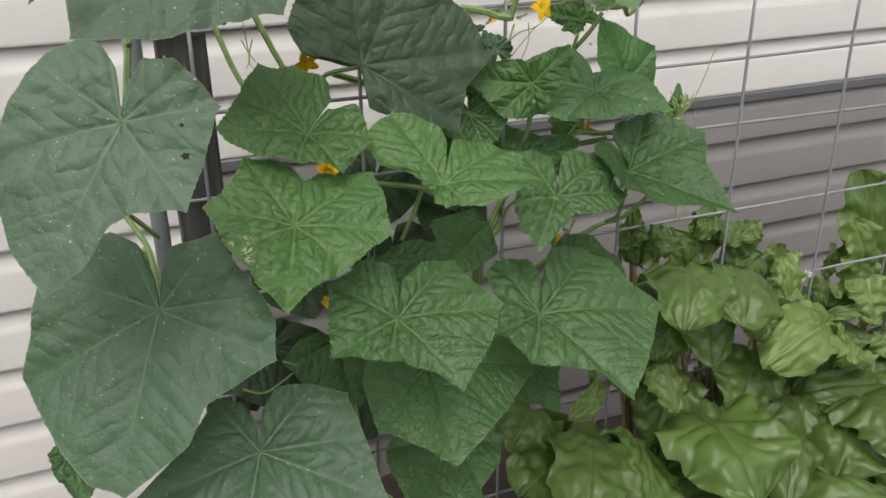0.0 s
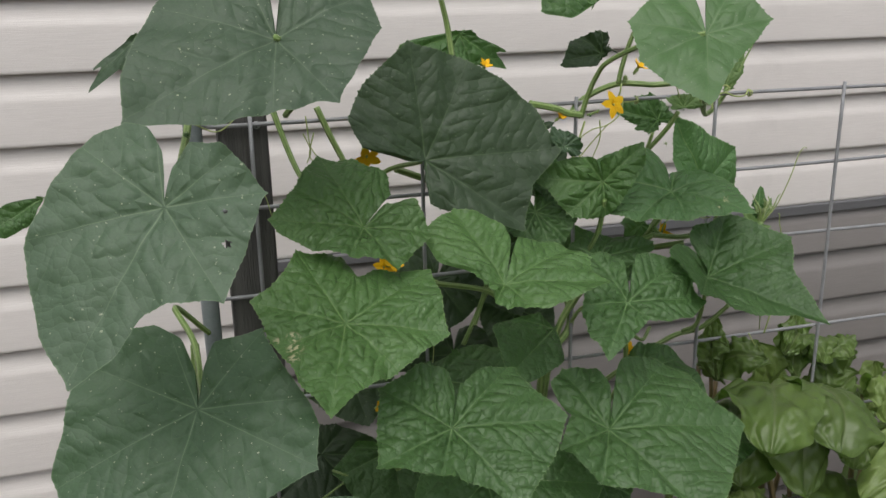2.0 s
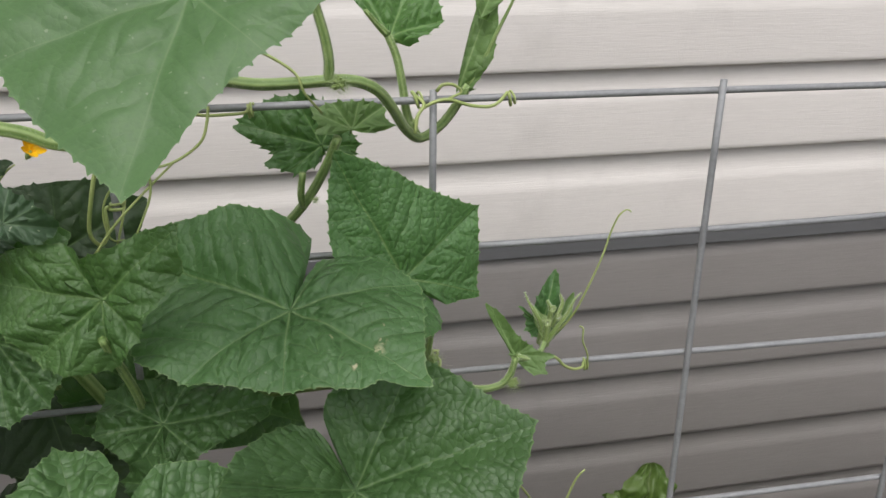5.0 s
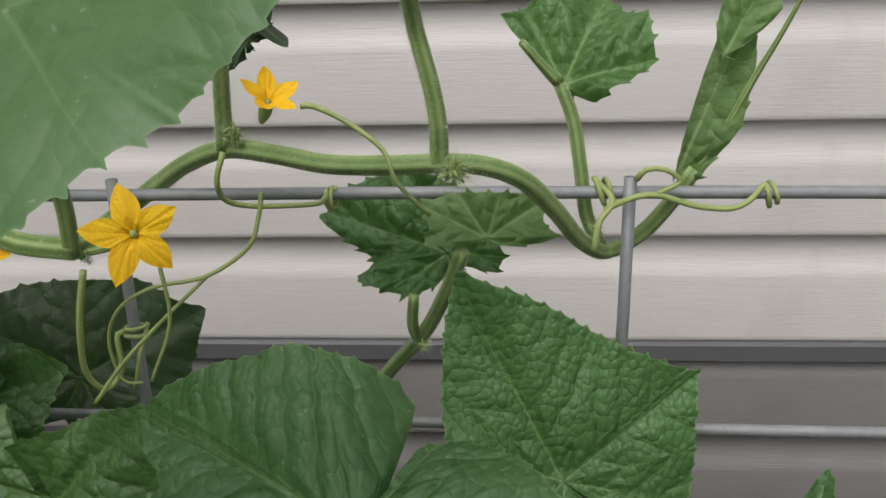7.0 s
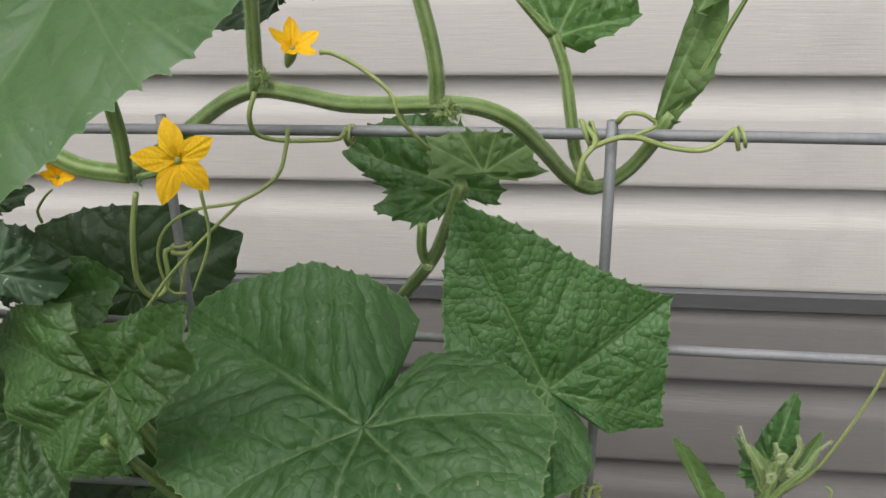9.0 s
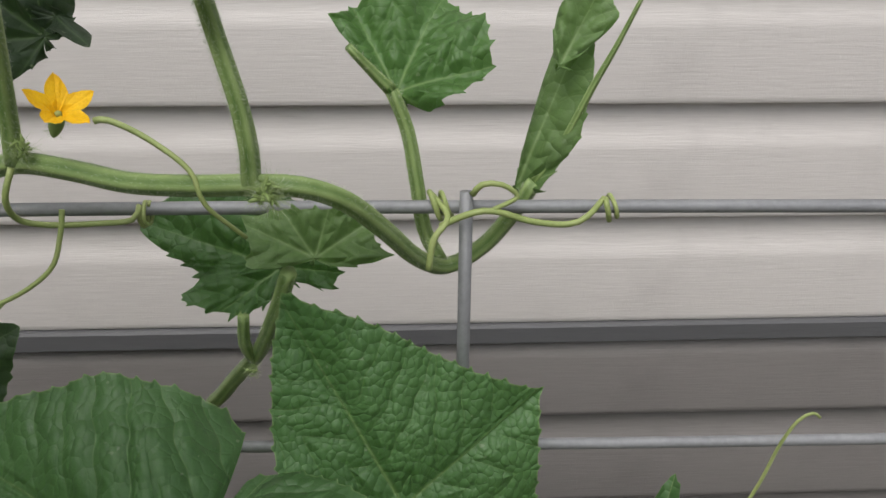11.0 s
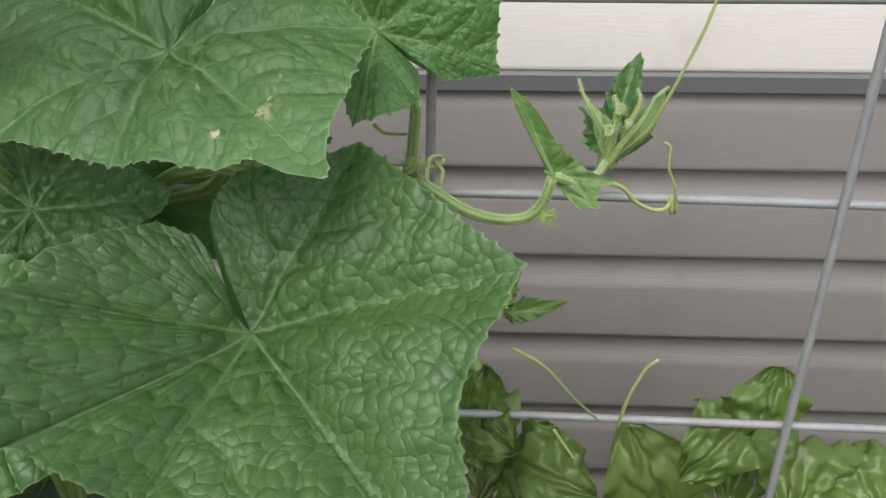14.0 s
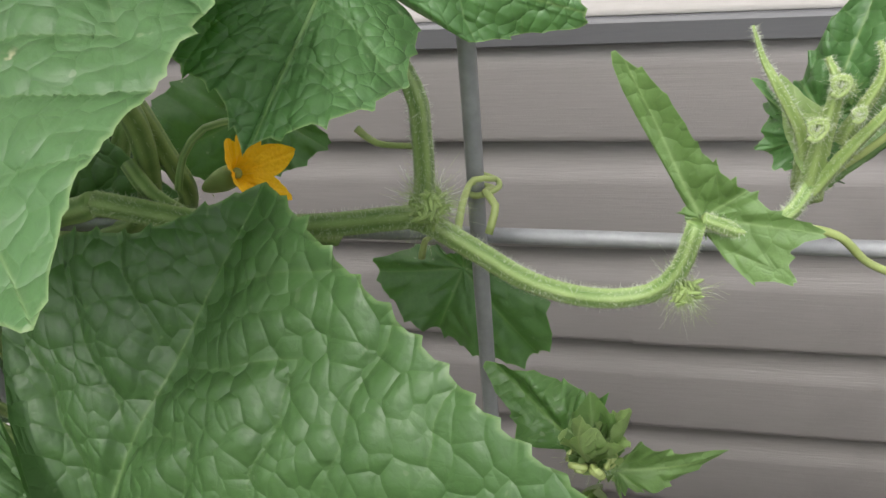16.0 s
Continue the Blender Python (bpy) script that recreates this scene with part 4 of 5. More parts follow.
def flower(place, facing, size, spin=0.0, shut=0.0, seed=1):
    """Five pointed, keeled petals joined into a short throat, on a hairy green calyx."""
    n, rings = 160, 16
    rng = random.Random(seed)
    curl = [rng.uniform(-0.10, 0.16) for _ in range(5)]
    long = [rng.uniform(0.92, 1.06) for _ in range(5)]
    skew = [rng.uniform(-0.12, 0.12) for _ in range(5)]
    notch, half = 0.46, math.pi / 5
    v, f = [], []
    for i in range(rings):
        s = i / (rings - 1)
        for k in range(n):
            a = 2 * math.pi * k / n
            p = int(a / (2 * half)) % 5
            w = (a / (2 * half)) % 1 * 2 - 1
            t = abs(w)
            line = notch * math.sin(half) / (notch * math.sin(half * (1 - t)) + math.sin(half * t)) * (1 + 0.20 * math.sin(math.pi * t))
            reach = line * ((1 - t) * long[p] + t)
            r = size * reach * s
            rise = 0.30 * min(1.0, s / 0.35) ** 0.7 + 0.10 * s
            tip = s * reach
            z = size * (rise * (0.55 + 1.9 * shut * tip) - (0.30 - curl[p]) * max(0.0, tip - 0.35) ** 1.5 * (1 - 1.5 * shut))
            z += size * (0.055 * s * (1 - t) * math.cos(3.2 * w) - 0.030 * math.exp(-(w / 0.10) ** 2) * s) + 0.006 * size * math.sin(31 * a) * s
            q = r * (1 - 0.50 * shut * tip)
            b = a + skew[p] * tip * (1 - t) * 0.6
            v.append((q * math.cos(b), q * math.sin(b), z))
    for i in range(rings - 1):
        f += [(i * n + k, i * n + (k + 1) % n, i * n + n + (k + 1) % n, i * n + n + k) for k in range(n)]
    ob = mesh_object("flower", v, f, PETAL, vine, "yellow five-petalled cucumber flower")
    z = Vector(facing).normalized()
    m = z.to_track_quat("Z", "Y").to_matrix().to_4x4()
    ob.matrix_basis = Matrix.Translation(Vector(place) - Vector(vine.location)) @ m @ pose(0, 0, 0, 0, 0, spin)
    mesh_object("stigma", *ball_data(0.085 * size, 0.10 * size), TENDRIL, ob)
    cv, cf, _ = tube_data([(0, 0, 0.05 * size, 0.16 * size), (0, 0, -0.2 * size, 0.17 * size), (0, 0, -0.45 * size, 0.12 * size), (0, 0, -0.62 * size, 0.05 * size)],
                          sides=12, step=0.002, hairs=60, hair=0.002, rng=rng)
    mesh_object("calyx", cv, cf, SHOOT, ob, "hairy green calyx", attrs={"rib": np.full(len(cv), 0.7)})
    return ob


def ball_data(r, z, n=10, m=6):
    v, f = [], []
    for i in range(m + 1):
        for k in range(n):
            a, b = 2 * math.pi * k / n, math.pi * i / m
            v.append((r * math.sin(b) * math.cos(a), r * math.sin(b) * math.sin(a), z + r * math.cos(b)))
    for i in range(m):
        f += [(i * n + k, i * n + (k + 1) % n, i * n + n + (k + 1) % n, i * n + n + k) for k in range(n)]
    return v, f


def tuft(name, place, size, count, seed, mat=None, label=""):
    """A fuzzy knot of young growth: small lumpy buds wrapped in a tangle of fine curled hairs."""
    rng = random.Random(seed)
    o = Vector(place) - Vector(vine.location)
    v, f = [], []
    for _ in range(2 * count):
        d = Vector((rng.gauss(0, 1), rng.gauss(0, 1) - 0.5, rng.gauss(0, 1) + 0.3)).normalized()
        c = o + d * size * rng.uniform(0.15, 0.42)
        r = size * rng.uniform(0.05, 0.11)
        turn = Vector((rng.gauss(0, 1), rng.gauss(0, 1), rng.gauss(0, 1))).to_track_quat("Z", "Y").to_matrix()
        k = len(v)
        bv, bf = ball_data(r, 0.0, 10, 8)
        v += [c + turn @ Vector((p[0] * 0.7, p[1] * 0.7, p[2] * 2.6)) for p in bv]
        f += [tuple(k + i for i in q) for q in bf]
    first = len(f)
    for _ in range(count * 25):
        d = Vector((rng.gauss(0, 1), rng.gauss(0, 1), rng.gauss(0, 1))).normalized()
        curl = Vector((rng.gauss(0, 1), rng.gauss(0, 1), rng.gauss(0, 1))) * size * 0.28
        c = o + d * size * rng.uniform(0.15, 0.5)
        far = size * rng.uniform(0.12, 0.32)
        s = d.orthogonal().normalized() * 0.00005
        k = len(v)
        for q in range(4):
            w = q / 3
            p = c + d * far * w + curl * w * w
            v += [p - s * (1 - 0.7 * w), p + s * (1 - 0.7 * w)]
        f += [(k + 2 * q, k + 2 * q + 1, k + 2 * q + 3, k + 2 * q + 2) for q in range(3)]
    ob = mesh_object(name, v, f, [mat or SHOOT, HAIR], vine, label, attrs={"rib": np.full(len(v), 0.6)})
    idx = np.zeros(len(f), np.int32)
    idx[first::4] = 1
    ob.data.polygons.foreach_set("material_index", idx)
    return ob


def shoot(place, up, size, seed):
    """Growing tip: small folded leaflets round a hairy heart, with curled young tendrils."""
    rng = random.Random(seed)
    lobes = ((0, 1.0), (14, 0.82), (40, 0.62), (80, 0.50), (125, 0.42), (165, 0.30), (180, 0.08), (-165, 0.30), (-125, 0.42), (-80, 0.50), (-40, 0.62), (-14, 0.82))
    for k in range(9):
        a = 2.4 * k
        d = (Vector(up) + Vector((math.cos(a), math.sin(a), 0.25 * math.sin(3 * a))) * (0.35 + 0.09 * k)).normalized()
        e = d.to_track_quat("Y", "Z").to_euler()
        s = size * (0.55 + 0.06 * k) * 100
        o = Vector(place) + d * size * 0.15
        leaf(tuple(o), tuple(math.degrees(q) for q in e), [(q, r * s) for q, r in lobes], SHOOT_LEAF if k % 3 else CUKE_PALE, rings=12, spokes=70,
             teeth=0.0012, fold=0.5, quilt=0.0006, wave=0.0015, droop=-0.5 + 0.2 * rng.random(), seed=seed + k)
    for k in range(6):
        a = 1.05 * k + seed
        c = Vector(place) + Vector((math.cos(a), math.sin(a) - 0.4, 0.5)) * size * 0.30
        tendril(coil(tuple(c), (math.cos(2 * a), -0.6, math.sin(a)), 0.0016, 1.3, 0.0008, a), 0.0009)
    tuft("shoot_tip", place, size * 0.55, 14, seed, None, "hairy pale green curled shoot tip")


def horn(points, r0, r1):
    """Hairy tapering young leaf, still rolled up."""
    n = len(points)
    return tube("rolled_leaf", [(*p, r0 + (r1 - r0) * (i / (n - 1)) ** 0.8) for i, p in enumerate(points)], SHOOT, vine, "pale hairy rolled young leaf", hairs=900, seed=n,
                sides=16, ribs=4, depth=0.16, hair=0.0016, step=0.0015)


# upper runner along the top wire
stalk("stem", [(-0.2781, -0.0300, 1.1048), (-0.2435, -0.0300, 1.0970), (-0.2267, -0.0300, 1.0901), (-0.2064, -0.0280, 1.0868)], 0.0040, 0.0040, hairs=500, seed=2)
stalk("stem", [(-0.2085, -0.0240, 1.0854), (-0.2062, 0.0020, 1.0878), (-0.1908, 0.0120, 1.0987), (-0.1715, 0.0040, 1.1116), (-0.1504, -0.0100, 1.1209), (-0.1297, -0.0180, 1.1208), (-0.1088, -0.0260, 1.1192), (-0.0853, -0.0340, 1.1209), (-0.0679, -0.0380, 1.1225),
               (-0.0525, -0.0380, 1.1216), (-0.0394, -0.0320, 1.1145), (-0.0279, -0.0180, 1.0989), (-0.0175, 0.0000, 1.0812), (-0.0053, 0.0130, 1.0711), (0.0084, 0.0150, 1.0783), (0.0185, 0.0130, 1.0916), (0.0267, 0.0100, 1.1067)], 0.0037, 0.0030, hairs=2600, seed=3, label="ribbed hairy green vine stem")
stalk("petiole", [(-0.2085, -0.0280, 1.0850), (-0.2045, -0.0350, 1.1090), (-0.2005, -0.0500, 1.1350), (-0.1970, -0.0750, 1.1550), (-0.1750, -0.1300, 1.1780), (-0.1335, -0.1735, 1.1880)], 0.0031, 0.0026, hairs=500, seed=4)
stalk("petiole", [(-0.1505, -0.0120, 1.1214), (-0.1490, -0.0140, 1.1350), (-0.1456, -0.0200, 1.1588), (-0.1406, -0.0300, 1.1851), (-0.1336, -0.0450, 1.2067)], 0.0031, 0.0026, hairs=900, seed=5)
stalk("petiole", [(-0.0684, -0.0380, 1.1203), (-0.0677, -0.0400, 1.1340), (-0.0698, -0.0400, 1.1489), (-0.0743, -0.0400, 1.1674), (-0.0756, -0.0500, 1.1838)], 0.0031, 0.0026, hairs=900, seed=6)
stalk("petiole", [(-0.0077, 0.0130, 1.0733), (-0.0139, 0.0140, 1.0863), (-0.0167, 0.0140, 1.1051), (-0.0201, 0.0160, 1.1248), (-0.0255, 0.0170, 1.1388)], 0.0028, 0.0024, hairs=600, seed=7)
stalk("petiole", [(-0.0255, 0.0170, 1.1388), (-0.0318, 0.0160, 1.1454), (-0.0403, 0.0120, 1.1554)], 0.0024, 0.0014, hairs=60, seed=8)
stalk("petiole", [(-0.0625, -0.0120, 1.0807), (-0.0705, 0.0000, 1.0578), (-0.0835, 0.0250, 1.0263), (-0.1044, 0.0500, 0.9926), (-0.1235, 0.0600, 0.9598), (-0.16, 0.03, 0.86)], 0.0029, 0.0036, hairs=900, seed=9)
stalk("petiole", [(-0.0848, 0.0120, 1.0513), (-0.0866, 0.0180, 1.0354), (-0.0851, 0.0260, 1.0234)], 0.0022, 0.0026, hairs=100, seed=10)
stalk("stem", [(0.0267, 0.0100, 1.1067), (0.0348, 0.0080, 1.1196), (0.0448, 0.0060, 1.1424), (0.0517, 0.0040, 1.1573), (0.0584, 0.0000, 1.1749)], 0.0017, 0.0007, hairs=60, seed=12)
tuft("node_growth", (-0.0627, -0.0420, 1.1209), 0.0100, 26, 3)
tuft("node_growth", (-0.1449, -0.0180, 1.1276), 0.0080, 16, 4)
tuft("node_growth", (-0.0115, 0.0000, 1.0860), 0.0049, 8, 5)
tuft("node_growth", (-0.0785, -0.0120, 1.0402), 0.0049, 8, 6)
tuft("node_growth", (-0.1996, -0.0350, 1.0862), 0.0043, 8, 7, CUKE)
flower((-0.1745, -0.0450, 1.0995), (0.16, -0.92, 0.30), 0.0190, 66, seed=1)
flower((-0.1298, -0.0220, 1.1395), (0.42, -0.42, 0.8), 0.0145, 40, shut=0.45, seed=2)
stalk("petiole", [(-0.2017, -0.0300, 1.0865), (-0.1929, -0.0320, 1.0891), (-0.1871, -0.0340, 1.0917)], 0.0014, 0.0016, seed=13)
tendril([(-0.1491, -0.0180, 1.1216), (-0.1521, -0.0200, 1.1111), (-0.1519, -0.0140, 1.1020), (-0.1444, -0.0080, 1.0976), (-0.1302, -0.0040, 1.0964), (-0.1176, -0.0030, 1.0973)] + coil((-0.1149, 0.0050, 1.0964), (1, 0, 0), 0.0042, 2.0, 0.0017, 1.2), 0.0010)
tendril([(-0.1402, -0.0060, 1.1025), (-0.1414, -0.0080, 1.0940), (-0.1467, -0.0100, 1.0809), (-0.1643, -0.0120, 1.0696), (-0.1867, -0.0140, 1.0652), (-0.2016, -0.0140, 1.0556), (-0.2088, -0.0120, 1.0402), (-0.2069, -0.0100, 1.0215), (-0.1985, -0.0100, 1.0203)], 0.0009)
tendril([(-0.2154, -0.0200, 1.0156), (-0.2028, -0.0160, 1.0320), (-0.1846, -0.0140, 1.0504), (-0.1658, -0.0120, 1.0677), (-0.1620, -0.0120, 1.0711)], 0.0009)
tendril([(-0.2042, -0.0300, 1.0792), (-0.2106, -0.0280, 1.0569), (-0.2166, -0.0200, 1.0305), (-0.2126, -0.0140, 1.0193), (-0.2087, -0.0060, 1.0241), (-0.2089, -0.0040, 1.0396)] + coil((-0.2020, 0.0000, 1.0402), (0.1, 0, 1), 0.0042, 1.6, 0.0035, 2.0) + [(-0.1988, -0.0060, 1.0334), (-0.2043, -0.0060, 1.0150)], 0.0012)
tendril([(-0.1158, -0.0300, 1.1405), (-0.1112, -0.0300, 1.1406), (-0.0997, -0.0320, 1.1354), (-0.0870, -0.0360, 1.1264), (-0.0826, -0.0380, 1.1156), (-0.0726, -0.0300, 1.1013)], 0.0010)
tendril([(-0.0129, -0.0120, 1.0810), (-0.0110, -0.0100, 1.0918), (-0.0058, -0.0040, 1.0981)] + coil((-0.0078, 0.0050, 1.0995), (1, 0, 0.2), 0.0048, 1.6, 0.004, 0.5), 0.0011)
tendril([(-0.0085, -0.0040, 1.0945), (0.0007, -0.0060, 1.0995), (0.0100, -0.0060, 1.1009), (0.0247, -0.0040, 1.0960), (0.0379, -0.0030, 1.0945), (0.0446, -0.0030, 1.0975)] + coil((0.0547, 0.0050, 1.0979), (1, 0, 0.15), 0.0044, 1.6, 0.0030, 1.0), 0.0011)
tendril([(0.0030, -0.0020, 1.1058), (0.0061, -0.0040, 1.1101), (0.0131, -0.0040, 1.1101), (0.0191, -0.0020, 1.1048), (0.0100, -0.0060, 1.1014)], 0.0011)
tendril([(-0.2662, -0.0100, 1.0551), (-0.2659, -0.0120, 1.0616), (-0.2595, -0.0140, 1.0695), (-0.2532, -0.0160, 1.0745)], 0.0007)

# lower runner with its growing tip
stalk("stem", [(-0.1023, -0.0300, 0.9225), (-0.0653, -0.0300, 0.9163), (-0.0374, -0.0280, 0.9159), (-0.0179, -0.0260, 0.9174), (-0.0104, -0.0260, 0.9171), (0.0022, -0.0260, 0.9087), (0.0165, -0.0260, 0.8991), (0.0323, -0.0240, 0.8935), (0.0465, -0.0220, 0.8944), (0.0538, -0.0220, 0.9025), (0.0573, -0.0220, 0.9159)], 0.0033, 0.0022, hairs=2200, seed=21, label="ribbed hairy young vine stem")
stalk("petiole", [(-0.0103, -0.0260, 0.9182), (-0.0079, -0.0280, 0.9299), (-0.0064, -0.0300, 0.9444), (-0.0065, -0.0320, 0.9564), (-0.0195, -0.0215, 0.972)], 0.0026, 0.0022, hairs=600, seed=22)
stalk("stem", [(0.0585, -0.0200, 0.9157), (0.0701, -0.0180, 0.9111), (0.0802, -0.0100, 0.9129), (0.0867, 0.0000, 0.9211), (0.0892, 0.0060, 0.9313)], 0.0018, 0.0020, hairs=900, seed=23)
tuft("node_growth", (-0.0069, -0.0300, 0.9244), 0.0112, 36, 23)
tuft("node_growth", (0.0548, -0.0220, 0.8952), 0.0095, 24, 24)
horn([(0.0837, 0.0040, 0.9110), (0.0812, -0.0040, 0.9295), (0.0744, -0.0060, 0.9436), (0.0704, -0.0040, 0.9506), (0.0679, -0.0020, 0.9575)], 0.0026, 0.0003)
horn([(0.0847, -0.0040, 0.9147), (0.0922, -0.0080, 0.9299), (0.0986, -0.0100, 0.9409), (0.1033, -0.0100, 0.9520), (0.1092, -0.0080, 0.9563)], 0.0022, 0.0003)
horn([(0.0880, 0.0040, 0.9126), (0.0919, 0.0000, 0.9295), (0.0978, 0.0000, 0.9440), (0.0962, 0.0020, 0.9516)], 0.0026, 0.0006)
horn([(0.0846, -0.0020, 0.9123), (0.0853, -0.0060, 0.9289), (0.0871, -0.0060, 0.9433), (0.0845, -0.0040, 0.9503)], 0.0032, 0.0006)
for c, r in (((0.0829, -0.0120, 0.9360), 0.0032), ((0.0869, -0.0100, 0.9459), 0.0030), ((0.0914, -0.0120, 0.9396), 0.0020)):
    for k in range(3):
        tube("bud", [(*q, (0.0009 - 0.0001 * k) * (1.0 - 0.085 * i)) for i, q in enumerate(coil(c, (0.15, -1.0, 0.2), 0.75 * r * (1 - 0.28 * k), 0.85, 0.0006, 2.1 * k))], SHOOT, vine, "pale curled tendril bud", sides=9, step=0.001, hairs=160, hair=0.0012, seed=5 + k)
tuft("shoot_tip", (0.0848, -0.0060, 0.9341), 0.0060, 16, 25, None, "hairy pale green curled shoot tip")
tuft("shoot_tip", (0.0895, -0.0040, 0.9425), 0.0050, 12, 27, None)
shoot((0.0344, -0.0550, 0.8670), (0.2, -0.3, 0.9), 0.016, 26)
tendril([(0.0875, -0.0020, 0.9169), (0.1013, -0.0060, 0.9336), (0.1090, -0.0100, 0.9522), (0.1192, -0.0140, 0.9836), (0.1245, -0.0160, 1.0059), (0.1287, -0.0180, 1.0184), (0.1340, -0.0180, 1.0220), (0.1372, -0.0180, 1.0199)], 0.0008)
tendril([(0.0816, -0.0120, 0.9094), (0.0917, -0.0100, 0.9056), (0.1002, -0.0060, 0.8954), (0.1099, -0.0020, 0.8891), (0.1172, 0.0000, 0.8895)] + coil((0.1207, 0.0050, 0.8889), (1, 0, 0), 0.0040, 1.5, 0.002, 0.4) + [(0.1196, -0.0020, 0.9007), (0.1143, -0.0040, 0.9139), (0.1140, -0.0040, 0.9243), (0.1110, -0.0040, 0.9266)], 0.0010)
tendril([(-0.0019, -0.0260, 0.9128), (-0.0019, -0.0160, 0.9170), (-0.0006, -0.0080, 0.9189), (0.0047, -0.0040, 0.9170)], 0.0010)
tendril([(0.0031, -0.0120, 0.9044), (0.0048, -0.0080, 0.9110), (0.0013, -0.0040, 0.9128)] + coil((0.0003, 0.0000, 0.9125), (0, 0, 1), 0.0040, 1.5, 0.004, 0.3), 0.0010)
tendril([(-0.0143, -0.0200, 0.9012), (-0.0126, -0.0200, 0.9067), (-0.0096, -0.0200, 0.9086)], 0.0009)
tendril([(-0.0263, -0.0200, 0.9401), (-0.0217, -0.0200, 0.9360), (-0.0110, -0.0240, 0.9373)], 0.0009)
tendril([(0.0416, -0.0500, 0.8357), (0.0579, -0.0450, 0.8209), (0.0755, -0.0300, 0.7889), (0.0923, -0.0100, 0.7570)], 0.0009)
tendril([(0.1053, -0.0040, 0.7462), (0.1086, -0.0080, 0.7718), (0.1153, -0.0100, 0.7938), (0.1216, -0.0100, 0.8010)], 0.0010)
flower((-0.0769, 0.0000, 0.9146), (0.90, -0.15, 0.45), 0.0215, 20, shut=0.62, seed=3)
stalk("petiole", [(-0.0824, -0.0200, 0.9212), (-0.0791, -0.0180, 0.9307), (-0.0714, -0.0160, 0.9382), (-0.0605, -0.0140, 0.9400)], 0.0011, 0.0009, seed=24)
stalk("petiole", [(-0.0955, -0.0200, 0.9295), (-0.0880, -0.0240, 0.9215), (-0.0748, -0.0280, 0.9155)], 0.0022, 0.0026, hairs=40, seed=25)

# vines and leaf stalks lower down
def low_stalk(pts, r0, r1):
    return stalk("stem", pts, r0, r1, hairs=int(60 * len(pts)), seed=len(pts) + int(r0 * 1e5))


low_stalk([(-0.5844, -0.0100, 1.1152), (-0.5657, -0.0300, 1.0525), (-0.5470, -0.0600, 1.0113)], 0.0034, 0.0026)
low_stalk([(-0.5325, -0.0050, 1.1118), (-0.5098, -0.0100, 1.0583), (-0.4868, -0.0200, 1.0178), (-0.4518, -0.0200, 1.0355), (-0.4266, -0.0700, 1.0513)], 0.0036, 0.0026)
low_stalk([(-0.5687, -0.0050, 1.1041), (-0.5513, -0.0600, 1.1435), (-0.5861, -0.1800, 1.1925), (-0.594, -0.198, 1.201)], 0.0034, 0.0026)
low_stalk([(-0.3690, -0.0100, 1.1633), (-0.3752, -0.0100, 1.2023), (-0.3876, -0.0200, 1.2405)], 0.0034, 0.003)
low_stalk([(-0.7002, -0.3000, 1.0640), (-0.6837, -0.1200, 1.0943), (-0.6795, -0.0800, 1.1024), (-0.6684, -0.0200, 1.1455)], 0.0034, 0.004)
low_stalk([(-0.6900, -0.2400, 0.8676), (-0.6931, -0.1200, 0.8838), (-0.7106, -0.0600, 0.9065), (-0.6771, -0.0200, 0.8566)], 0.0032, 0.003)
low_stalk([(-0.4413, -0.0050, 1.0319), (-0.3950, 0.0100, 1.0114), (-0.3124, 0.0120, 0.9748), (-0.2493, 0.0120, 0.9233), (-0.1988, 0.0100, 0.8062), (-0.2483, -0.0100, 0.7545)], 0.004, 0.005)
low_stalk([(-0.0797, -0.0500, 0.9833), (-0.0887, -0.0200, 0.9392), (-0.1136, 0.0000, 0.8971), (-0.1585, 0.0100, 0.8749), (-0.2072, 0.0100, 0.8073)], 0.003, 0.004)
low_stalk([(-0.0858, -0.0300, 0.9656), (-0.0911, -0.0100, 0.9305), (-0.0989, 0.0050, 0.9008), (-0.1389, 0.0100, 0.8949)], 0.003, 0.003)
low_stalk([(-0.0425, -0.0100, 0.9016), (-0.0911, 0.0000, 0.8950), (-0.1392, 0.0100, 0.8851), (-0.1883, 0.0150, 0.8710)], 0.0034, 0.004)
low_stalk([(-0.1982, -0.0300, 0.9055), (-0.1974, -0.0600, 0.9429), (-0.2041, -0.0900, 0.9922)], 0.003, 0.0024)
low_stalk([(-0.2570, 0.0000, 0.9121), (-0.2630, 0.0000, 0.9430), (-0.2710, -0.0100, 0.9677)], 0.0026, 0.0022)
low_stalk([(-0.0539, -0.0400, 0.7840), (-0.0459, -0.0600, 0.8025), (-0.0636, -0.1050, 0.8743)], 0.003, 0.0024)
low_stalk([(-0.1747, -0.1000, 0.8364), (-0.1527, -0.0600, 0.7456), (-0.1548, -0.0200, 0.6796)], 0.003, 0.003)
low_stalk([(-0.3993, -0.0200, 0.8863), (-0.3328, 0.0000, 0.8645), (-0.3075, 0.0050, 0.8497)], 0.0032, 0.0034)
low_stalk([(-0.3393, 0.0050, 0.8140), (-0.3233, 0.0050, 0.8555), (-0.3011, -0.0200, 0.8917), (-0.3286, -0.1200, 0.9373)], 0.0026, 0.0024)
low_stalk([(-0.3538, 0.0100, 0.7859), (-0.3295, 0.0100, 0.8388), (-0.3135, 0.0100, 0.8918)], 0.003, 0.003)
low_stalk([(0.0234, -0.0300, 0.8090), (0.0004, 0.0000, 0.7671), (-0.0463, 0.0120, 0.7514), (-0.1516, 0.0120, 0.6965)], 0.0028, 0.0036)
